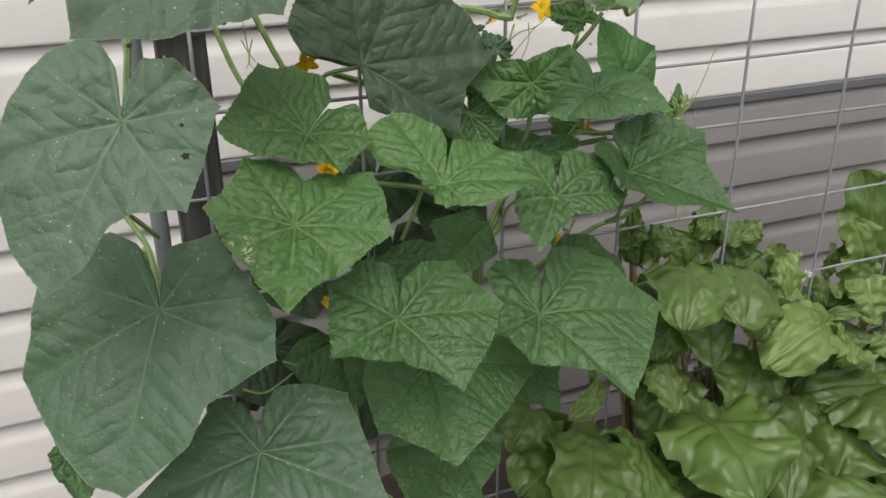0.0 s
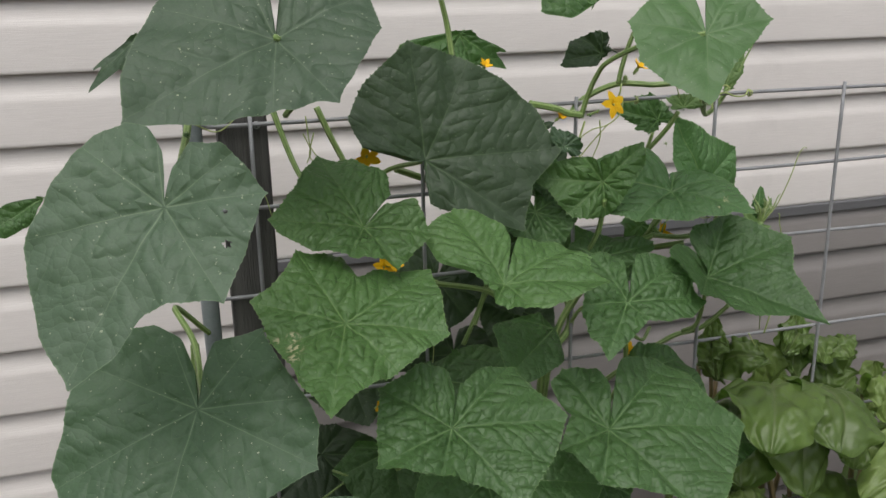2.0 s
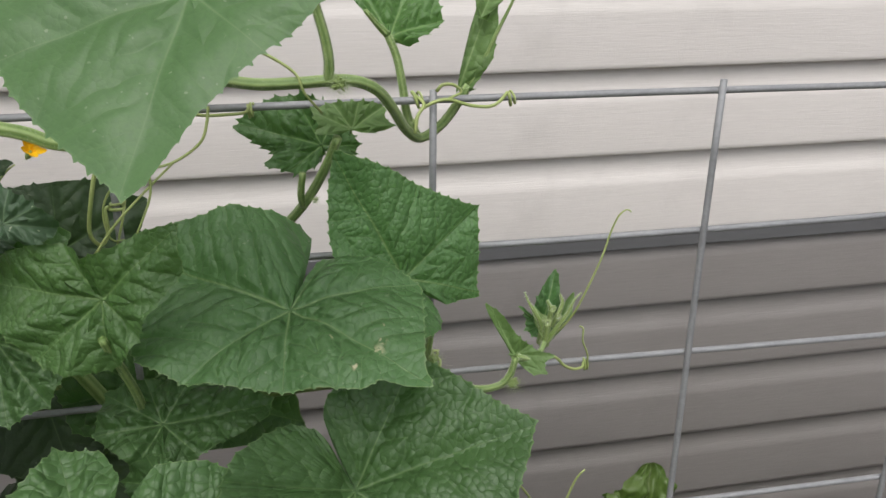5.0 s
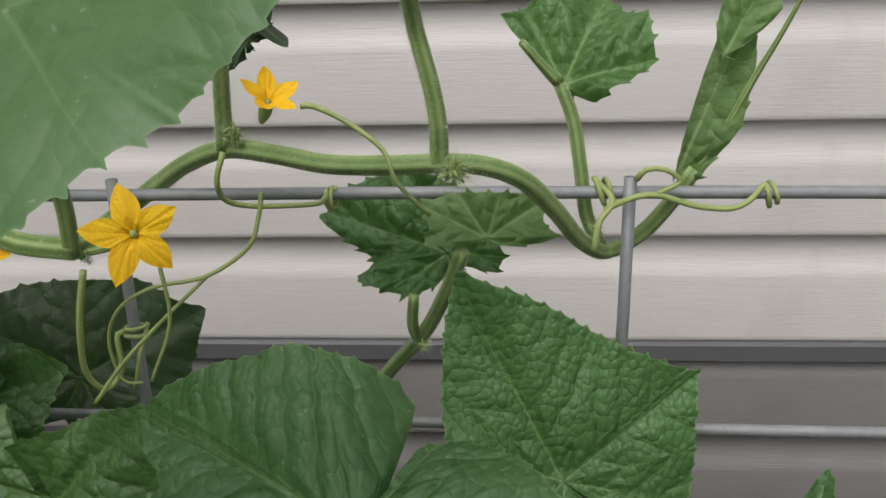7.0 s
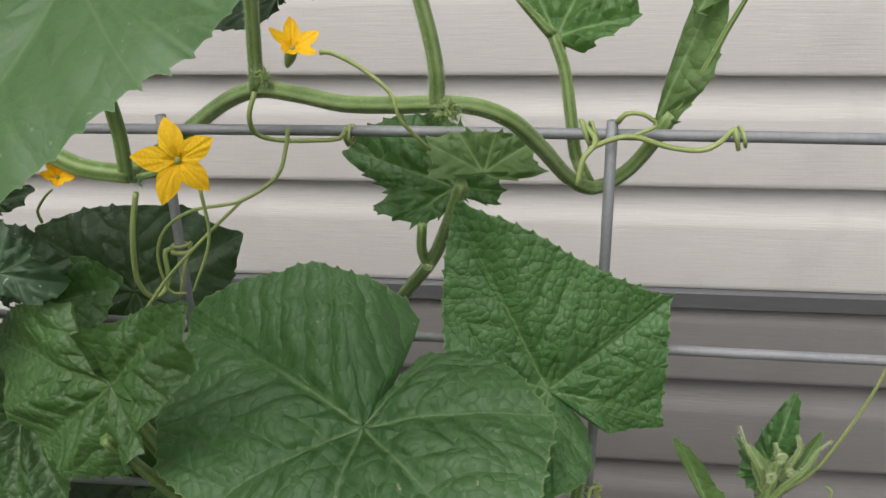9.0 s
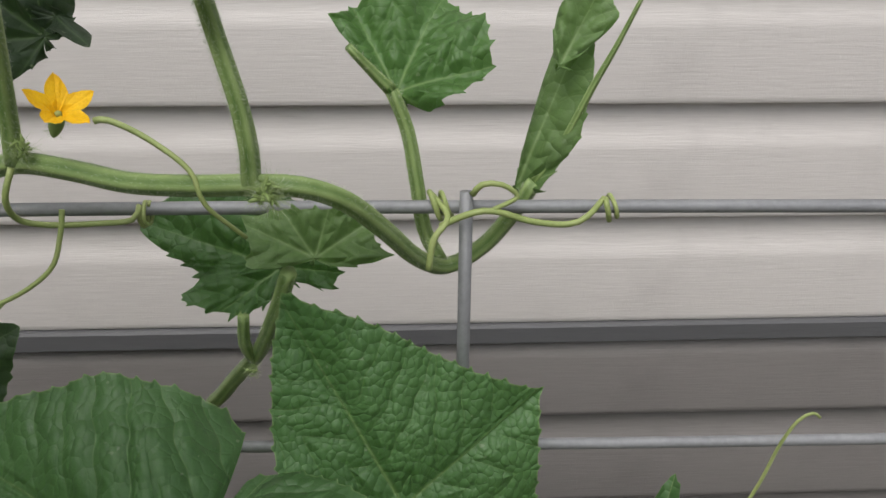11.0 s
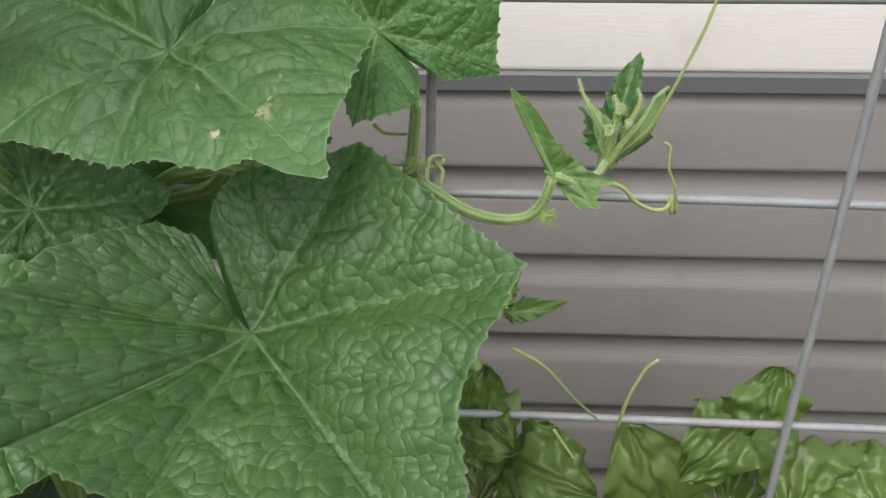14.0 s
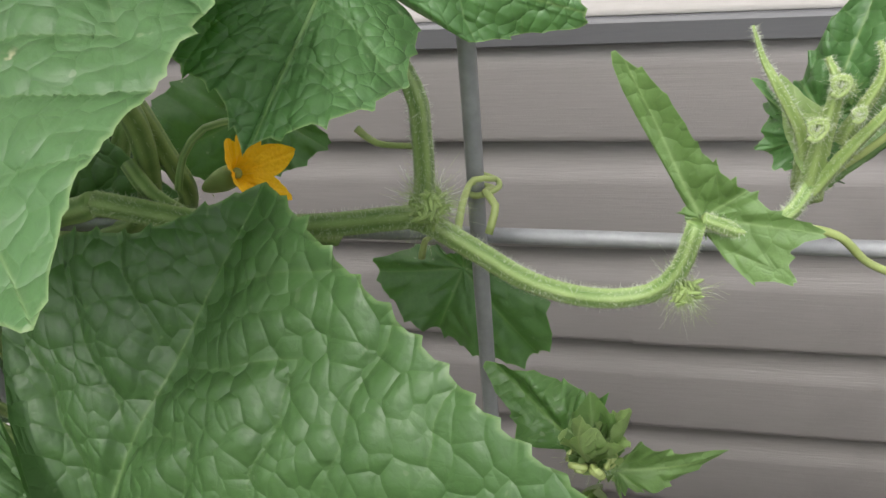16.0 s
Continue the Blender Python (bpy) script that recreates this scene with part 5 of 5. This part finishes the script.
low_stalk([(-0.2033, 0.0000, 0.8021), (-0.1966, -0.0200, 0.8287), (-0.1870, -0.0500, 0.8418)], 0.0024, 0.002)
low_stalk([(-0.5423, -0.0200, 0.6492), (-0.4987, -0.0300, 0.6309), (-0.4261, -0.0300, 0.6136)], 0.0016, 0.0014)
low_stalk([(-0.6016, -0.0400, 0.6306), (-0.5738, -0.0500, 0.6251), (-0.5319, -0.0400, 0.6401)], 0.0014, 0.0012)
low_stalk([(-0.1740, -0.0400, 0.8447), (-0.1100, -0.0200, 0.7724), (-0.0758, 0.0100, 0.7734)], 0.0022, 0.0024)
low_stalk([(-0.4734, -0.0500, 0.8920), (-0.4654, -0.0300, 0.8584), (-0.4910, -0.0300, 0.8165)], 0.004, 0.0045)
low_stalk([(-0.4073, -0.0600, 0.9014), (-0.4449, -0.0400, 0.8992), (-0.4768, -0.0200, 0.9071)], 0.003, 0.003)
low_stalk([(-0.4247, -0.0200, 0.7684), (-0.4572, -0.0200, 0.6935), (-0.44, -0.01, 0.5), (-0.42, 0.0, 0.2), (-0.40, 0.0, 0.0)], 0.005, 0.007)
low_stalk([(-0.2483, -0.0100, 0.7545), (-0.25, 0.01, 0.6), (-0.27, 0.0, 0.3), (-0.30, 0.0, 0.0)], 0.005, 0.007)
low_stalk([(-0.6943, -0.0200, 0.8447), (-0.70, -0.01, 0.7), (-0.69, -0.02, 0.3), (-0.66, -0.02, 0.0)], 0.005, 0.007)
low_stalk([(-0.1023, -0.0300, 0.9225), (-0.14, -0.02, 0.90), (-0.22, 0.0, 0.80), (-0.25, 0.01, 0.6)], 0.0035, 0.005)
flower((-0.2400, -0.0300, 1.0850), (0.45, -0.5, 0.6), 0.0110, 0, 0.62, seed=30)
flower((-0.4797, -0.0200, 1.0545), (0.1, -0.8, -0.5), 0.022, 10, 0.2, seed=31)
flower((-0.3288, -0.0100, 1.1497), (0.2, -0.6, 0.7), 0.012, 0, 0.5, seed=32)
flower((-0.3084, -0.0100, 0.8035), (-0.4, -0.5, 0.6), 0.012, 0, 0.6, seed=33)
flower((-0.1322, -0.0300, 0.7627), (0.1, -0.7, 0.5), 0.015, 30, 0.5, seed=34)
flower((-0.4641, -0.0600, 0.9310), (0.3, -0.7, 0.5), 0.017, 0, 0.4, seed=35)
flower((-0.5377, -0.0600, 0.9256), (0, -0.8, 0.3), 0.012, 0, 0.5, seed=36)
flower((-0.4706, -0.0500, 0.9235), (0, -0.8, 0.5), 0.018, 60, 0.4, seed=37)
flower((-0.6862, -0.1200, 1.1248), (0, -0.5, 0.8), 0.012, 0, 0.8, seed=38)
flower((-0.4863, -0.0600, 0.7477), (0.4, -0.7, 0.3), 0.014, 0, 0.4, seed=39)
flower((-0.5875, -0.0300, 0.7040), (0, -0.7, 0.4), 0.014, 0, 0.5, seed=41)
tendril([(-0.1788, -0.0200, 1.0778), (-0.1782, -0.0200, 1.0535), (-0.1895, -0.0200, 1.0268)], 0.0008)
tendril([(-0.5382, -0.0100, 1.0834), (-0.5445, -0.0100, 1.0574), (-0.5372, -0.0100, 1.0468)], 0.0008)
tendril([(-0.4189, -0.0200, 0.8596), (-0.4164, -0.0200, 0.8411), (-0.4033, -0.0200, 0.8046), (-0.4098, -0.0200, 0.7450)], 0.0008)
tendril([(0.0670, -0.0200, 0.7570), (0.0839, -0.0200, 0.7284)], 0.0008)
tendril([(-0.5451, 0.0000, 1.1016), (-0.5419, 0.0000, 1.0682), (-0.5352, 0.0000, 1.0541)], 0.0008)
tendril([(-0.6707, -0.0200, 1.1023), (-0.6448, -0.0100, 1.0914), (-0.6170, 0.0000, 1.1105)], 0.0009)
tendril([(-0.6408, -0.0100, 1.0723), (-0.6217, 0.0000, 1.0367), (-0.6010, -0.0100, 1.0172), (-0.5932, -0.0100, 0.9894)], 0.0009)
tendril([(-0.5492, 0.0000, 1.0814), (-0.5415, 0.0000, 1.0611), (-0.5467, 0.0000, 1.0468)], 0.0007)
tuft("node_growth", (-0.6799, -0.1000, 1.1024), 0.0074, 12, 41, CUKE)


# ---- chard bed ----
def soft_noise(rng, u, v, cells_u, cells_v):
    """Smooth random field over the blade, about -1 to 1."""
    g = rng.uniform(-1, 1, (cells_u + 3, cells_v + 3))
    a, b = np.clip(u, 0, 1) * cells_u, np.clip(v, 0, 1) * cells_v
    i, j = np.floor(a).astype(int), np.floor(b).astype(int)
    s, t = a - i, b - j
    s, t = s * s * (3 - 2 * s), t * t * (3 - 2 * t)
    return (g[i, j] * (1 - s) + g[i + 1, j] * s) * (1 - t) + (g[i, j + 1] * (1 - s) + g[i + 1, j + 1] * s) * t


def chard_leaf(shoulder, tip, width, bend, facing, mat, parent, seed, curl=0.012, label="", back=0.06):
    """Broad blunt blade that rises from behind, arches over its shoulder and hangs to its tip; puckered between the side veins."""
    rng = np.random.default_rng(seed)
    b, t = np.array(shoulder, float), np.array(tip, float)
    n = np.array(facing, float) / np.linalg.norm(facing)
    length = np.linalg.norm(t - b)
    if t[2] > b[2]:
        start = b - (t - b) / length * back
    else:
        start = b + np.array([0.1 * (b[0] - t[0]) / length, 0.55, -0.8]) * back
    mid = (b + t) / 2 + n * bend * length * 1.6
    c = spline([start, b, mid, t], 0.002)
    arc = np.concatenate([[0], np.cumsum(np.linalg.norm(np.diff(c, axis=0), axis=1))])
    nu, nv = 64, 45
    u = np.linspace(0, 1, nu)
    c = np.stack([np.interp(u * arc[-1], arc, c[:, k]) for k in range(3)], 1)
    tan = np.gradient(c, axis=0)
    tan /= np.linalg.norm(tan, axis=1)[:, None]
    x = np.cross((t - b) / length, n)
    x /= np.linalg.norm(x)
    nor = np.cross(x[None, :], tan)
    U, V = np.meshgrid(u, np.linspace(-1, 1, nv), indexing="ij")
    shape = (1 - np.abs((U - 0.50) / 0.5) ** 2.6).clip(0) ** 0.55 * (1.06 - 0.25 * np.abs(U - 0.4)) * (0.35 + 0.65 * np.clip(U / 0.22, 0, 1) ** 0.8)
    p = rng.random(8) * 6.28
    lob = 1 + 0.11 * np.sin(9 * U + p[0] + 2 * np.sign(V)) + 0.05 * np.sin(24 * U + p[1] - np.sign(V)) + 0.02 * np.sin(61 * U + p[2] + np.sign(V))
    X = width / 2 * shape * (1 + (lob - 1) * np.abs(V) ** 3) * V
    size = width / 0.15
    side = U * 5.5 - np.abs(V) * 1.3 + 0.2 * np.sign(V) + 0.45 * soft_noise(rng, U, V * 0.5 + 0.5, 5, 4)
    puff = np.abs(np.sin(np.pi * side)) ** 0.55
    Z = 0.0065 * size * (puff - 0.5) * np.clip(np.abs(V) * 2.2, 0, 1)
    Z = Z + 0.017 * size * soft_noise(rng, U, V * 0.5 + 0.5, 4, 3) * (0.35 + 0.65 * np.abs(V))
    Z = Z + 0.0042 * soft_noise(rng, U, V * 0.5 + 0.5, 12, 9) + 0.0007 * soft_noise(rng, U, V * 0.5 + 0.5, 27, 20)
    Z = Z - 0.30 * np.abs(V) ** 2.4 * width / 2 * shape * (0.6 + 0.5 * soft_noise(rng, U, np.sign(V) * 0.5 + 0.5, 4, 2))
    edge = 0.6 * np.sin(U * 12 + p[3] + 2 * np.sign(V)) + 0.5 * np.sin(U * 23 + p[4] * np.sign(V)) + 0.3 * np.sin(U * 47 + p[5] + np.sign(V))
    Z = Z + 1.5 * curl * np.abs(V) ** 3 * edge
    Z = Z - 0.004 * np.exp(-(V / 0.08) ** 2)
    pts = c[:, None, :] + X[..., None] * x + Z[..., None] * nor[:, None, :]
    rib = np.exp(-(X / (0.0009 + 0.0022 * (1 - U))) ** 2)
    sec = 0.25 * np.exp(-(np.sin(np.pi * side) / 0.16) ** 2) * (np.abs(V) < 0.9)
    vein = np.clip(np.maximum(rib, sec), 0, 1).reshape(-1)
    f = [(i * nv + j, (i + 1) * nv + j, (i + 1) * nv + j + 1, i * nv + j + 1) for i in range(nu - 1) for j in range(nv - 1)]
    o = np.array(parent.location)
    zero = np.zeros(nu * nv)
    ob = mesh_object("leaf", pts.reshape(-1, 3) - o, f, mat, parent, label, attrs={"vein": vein, "sec": zero, "far": zero, "scar": zero, "cell_u": zero, "cell_v": zero, "relief": zero})
    return ob, Vector(start)


def chard_blade(plant, base, tip, width, bend, facing, curl, pale):
    """One leaf of a chard plant with the stalk that carries it."""
    k = len(plant.children)
    root = Vector(plant.location)
    _, b = chard_leaf(base, tip, width, bend, facing, CHARD_PALE if pale else CHARD, plant, int(1000 * root.x) + 7 * k + 100, curl)
    foot = root + Vector((0.02 * math.sin(2.1 * k), 0.02 * math.cos(1.7 * k), 0.02))
    mid = (b + foot) / 2 + Vector((0, 0, 0.02))
    tube("stalk", [(*foot, 0.006), (*mid, 0.0045), (*b, 0.003)], STALK, plant, sides=8, step=0.02)


def chard(place, label, seed, low=9, low_z=0.26):
    plant = thing("chard_plant", place, label, "plant", "chard plants in the bed")
    root = Vector(place)
    rng = random.Random(seed)
    for k in range(low):
        a = 2.4 * k + rng.random()
        out = Vector((math.cos(a), math.sin(a) * 0.7, 0))
        z = low_z + 0.16 * rng.random()
        b = root + out * 0.06 + Vector((0, 0, z))
        tip = root + out * (0.20 + 0.08 * rng.random()) + Vector((0, 0, z - 0.05))
        _, b = chard_leaf(b, tip, 0.13 + 0.04 * rng.random(), 0.14, (out.x * 0.2, -0.3 + out.y * 0.2, 0.9), CHARD, plant, seed + 50 + k, 0.010)
        tube("stalk", [(*(root + out * 0.015), 0.006), (*(root + out * 0.02 + Vector((0, 0, z * 0.5))), 0.0045), (*b, 0.003)], STALK, plant, sides=8, step=0.03)
    return plant


plant = chard((0.00, -0.16, 0.0), "leafy green chard plant with glossy crinkled leaves", 100)
chard_blade(plant, (-0.1078, -0.1200, 0.4736), (-0.1906, -0.2500, 0.4325), 0.12, 0.10, (-0.3, -0.7, 0.6), 0.006, 0)
chard_blade(plant, (-0.0167, -0.1000, 0.4351), (-0.0690, -0.2200, 0.3676), 0.12, 0.08, (0.4, -0.6, 0.5), 0.008, 0)
chard_blade(plant, (0.0954, -0.1200, 0.4553), (0.0767, -0.2900, 0.4164), 0.20, 0.14, (-0.15, -0.6, 0.8), 0.010, 0)
chard_blade(plant, (0.2143, -0.1300, 0.4300), (0.1439, -0.2800, 0.3767), 0.12, 0.12, (0.3, -0.6, 0.8), 0.010, 0)
chard_blade(plant, (-0.0606, -0.0600, 0.5275), (-0.1496, -0.1300, 0.5168), 0.045, 0.1, (0.4, -0.7, 0.5), 0.006, 1)
chard_blade(plant, (0.0335, -0.0800, 0.5472), (0.0369, -0.1300, 0.4824), 0.075, 0.1, (0.1, -0.7, 0.7), 0.008, 1)
chard_blade(plant, (-0.1096, -0.0500, 0.4060), (-0.2352, -0.1400, 0.4118), 0.14, 0.1, (-0.2, -0.7, 0.6), 0.008, 0)
chard_blade(plant, (-0.1681, -0.0400, 0.4907), (-0.2256, -0.0800, 0.4489), 0.12, 0.1, (-0.2, -0.7, 0.6), 0.008, 0)
chard_blade(plant, (0.0327, 0.0100, 0.5626), (0.0180, -0.0500, 0.4702), 0.13, 0.12, (0.2, -0.7, 0.7), 0.008, 0)
chard_blade(plant, (0.1009, -0.0300, 0.4929), (0.0179, -0.1000, 0.4036), 0.12, 0.12, (-0.2, -0.7, 0.7), 0.010, 0)
chard_blade(plant, (0.2459, -0.0500, 0.5031), (0.1652, -0.1200, 0.4313), 0.13, 0.12, (-0.1, -0.7, 0.7), 0.010, 0)
chard_blade(plant, (0.3204, -0.0800, 0.4114), (0.3010, -0.1500, 0.3099), 0.13, 0.12, (0.1, -0.7, 0.7), 0.010, 0)
plant = chard((0.24, -0.05, 0.0), "leafy green chard plant with broad arching leaves", 200)
chard_blade(plant, (0.1978, -0.0500, 0.6304), (0.1947, -0.1200, 0.5677), 0.105, 0.10, (0.05, -0.8, 0.6), 0.004, 0)
chard_blade(plant, (0.1185, -0.0200, 0.6476), (0.1081, -0.1200, 0.5415), 0.13, 0.16, (0.1, -0.6, 0.8), 0.006, 0)
chard_blade(plant, (0.0623, 0.0000, 0.6444), (0.0335, -0.0800, 0.5472), 0.14, 0.10, (-0.1, -0.6, 0.8), 0.008, 0)
chard_blade(plant, (0.2490, 0.0300, 0.5953), (0.3098, 0.0300, 0.6329), 0.09, 0.12, (0.0, -0.8, 0.6), 0.008, 0)
chard_blade(plant, (0.1563, 0.0300, 0.6342), (0.1213, 0.0400, 0.7106), 0.07, 0.08, (-0.2, -0.9, 0.3), 0.006, 1)
chard_blade(plant, (0.3010, 0.0500, 0.5987), (0.2425, 0.0500, 0.6688), 0.11, 0.10, (-0.2, -0.8, 0.5), 0.008, 0)
chard_blade(plant, (0.3752, 0.0600, 0.5806), (0.3680, 0.0600, 0.6380), 0.07, 0.08, (0.1, -0.9, 0.4), 0.008, 1)
chard_blade(plant, (0.0822, -0.0600, 0.6968), (-0.0032, -0.1800, 0.6579), 0.13, 0.14, (-0.3, -0.6, 0.8), 0.006, 0)
chard_blade(plant, (0.1628, -0.0700, 0.6806), (0.1063, -0.1800, 0.6342), 0.12, 0.14, (0.15, -0.6, 0.8), 0.008, 0)
chard_blade(plant, (0.3034, -0.0300, 0.6607), (0.2986, -0.0600, 0.5936), 0.07, 0.12, (0, -0.6, 0.8), 0.012, 1)
plant = chard((0.45, -0.08, 0.0), "bushy chard plant with pale curly-edged leaves", 300)
chard_blade(plant, (0.4033, -0.0600, 0.5291), (0.1802, -0.1500, 0.5360), 0.11, 0.14, (-0.1, -0.6, 0.8), 0.014, 1)
chard_blade(plant, (0.3707, -0.0800, 0.4104), (0.5819, -0.0800, 0.3574), 0.10, 0.10, (0, -0.6, 0.8), 0.008, 0)
chard_blade(plant, (0.4231, -0.1000, 0.3130), (0.4357, -0.2000, 0.2199), 0.16, 0.12, (0.1, -0.6, 0.8), 0.008, 0)
chard_blade(plant, (0.4989, -0.0300, 0.5828), (0.4955, -0.0700, 0.5145), 0.10, 0.10, (-0.2, -0.9, 0.3), 0.016, 1)
chard_blade(plant, (0.5808, -0.0300, 0.5454), (0.6191, -0.0500, 0.5045), 0.055, 0.1, (0.2, -0.8, 0.4), 0.012, 1)
chard_blade(plant, (0.4286, -0.0400, 0.5330), (0.4991, -0.0500, 0.4891), 0.03, 0.2, (0, -0.5, 0.9), 0.003, 1)
chard_blade(plant, (0.3340, -0.0500, 0.5295), (0.2365, -0.1400, 0.5359), 0.13, 0.12, (-0.1, -0.6, 0.8), 0.014, 1)
chard_blade(plant, (0.4378, -0.0600, 0.4947), (0.3868, -0.1300, 0.4841), 0.12, 0.14, (0.1, -0.6, 0.8), 0.012, 1)
chard_blade(plant, (0.5444, -0.0500, 0.4743), (0.5347, -0.1000, 0.4379), 0.10, 0.14, (0.1, -0.6, 0.8), 0.012, 1)
chard_blade(plant, (0.4811, 0.0000, 0.4929), (0.4117, -0.0500, 0.4664), 0.14, 0.12, (0, -0.6, 0.8), 0.008, 0)
chard_blade(plant, (0.4983, 0.0300, 0.5443), (0.4504, 0.0000, 0.5200), 0.08, 0.12, (-0.2, -0.7, 0.7), 0.010, 0)
chard_blade(plant, (0.6747, -0.0200, 0.3832), (0.6068, -0.1000, 0.4070), 0.14, 0.12, (0, -0.6, 0.8), 0.010, 0)
plant = chard((0.62, 0.10, 0.0), "tall chard plant standing behind the wire fence", 400)
chard_blade(plant, (0.6680, 0.0900, 0.5094), (0.6109, 0.1200, 0.7256), 0.14, 0.04, (-0.1, -0.97, 0.2), 0.008, 0)
chard_blade(plant, (0.6147, 0.0700, 0.5315), (0.5676, 0.0800, 0.6448), 0.09, 0.06, (-0.1, -0.9, 0.3), 0.010, 1)
chard_blade(plant, (0.7191, 0.1000, 0.5145), (0.7385, 0.1300, 0.6930), 0.09, 0.05, (0.2, -0.95, 0.3), 0.008, 0)
chard_blade(plant, (0.8524, 0.1100, 0.4815), (0.8397, 0.1200, 0.6197), 0.12, 0.05, (0.1, -0.95, 0.3), 0.010, 0)
chard_blade(plant, (0.7247, 0.0500, 0.5292), (0.7515, 0.0000, 0.4036), 0.12, 0.08, (0.1, -0.8, 0.5), 0.010, 0)
chard_blade(plant, (0.5396, 0.0900, 0.5470), (0.5361, 0.0900, 0.5975), 0.03, 0.1, (0.1, -0.8, 0.5), 0.004, 0)
chard_blade(plant, (0.6342, 0.0000, 0.4442), (0.6400, -0.1000, 0.4075), 0.16, 0.14, (0, -0.6, 0.8), 0.010, 0)
chard_blade(plant, (0.5608, 0.0600, 0.5284), (0.5809, 0.0200, 0.4657), 0.12, 0.1, (0, -0.9, 0.4), 0.010, 0)
plant = chard((0.12, 0.08, 0.0), "low chard plant between the fence and the house wall", 500, 0)
chard_blade(plant, (0.2070, 0.0500, 0.6983), (0.2197, 0.0700, 0.7371), 0.055, 0.06, (-0.1, -0.9, 0.3), 0.004, 0)
chard_blade(plant, (0.1838, 0.0200, 0.7290), (0.1475, 0.0000, 0.7045), 0.05, 0.16, (-0.1, -0.7, 0.6), 0.005, 0)
chard_blade(plant, (0.2246, 0.0300, 0.7101), (0.2169, 0.0000, 0.6790), 0.07, 0.12, (0.1, -0.8, 0.5), 0.005, 0)
chard_blade(plant, (0.2591, 0.0300, 0.6972), (0.2713, 0.0000, 0.6818), 0.07, 0.10, (0.1, -0.8, 0.5), 0.005, 0)
chard_blade(plant, (0.0277, 0.0100, 0.7402), (0.0286, 0.0200, 0.7711), 0.04, 0.08, (-0.2, -0.8, 0.5), 0.006, 0)
chard_blade(plant, (0.0279, 0.0000, 0.7379), (0.0465, -0.0100, 0.7301), 0.04, 0.12, (0, -0.7, 0.7), 0.006, 0)
chard_blade(plant, (0.0452, -0.0100, 0.7210), (0.0938, -0.0300, 0.7162), 0.06, 0.14, (0, -0.7, 0.7), 0.008, 0)
chard((0.42, -0.30, 0.0), "low dark green chard plant in the bed", 600, 8, 0.22)
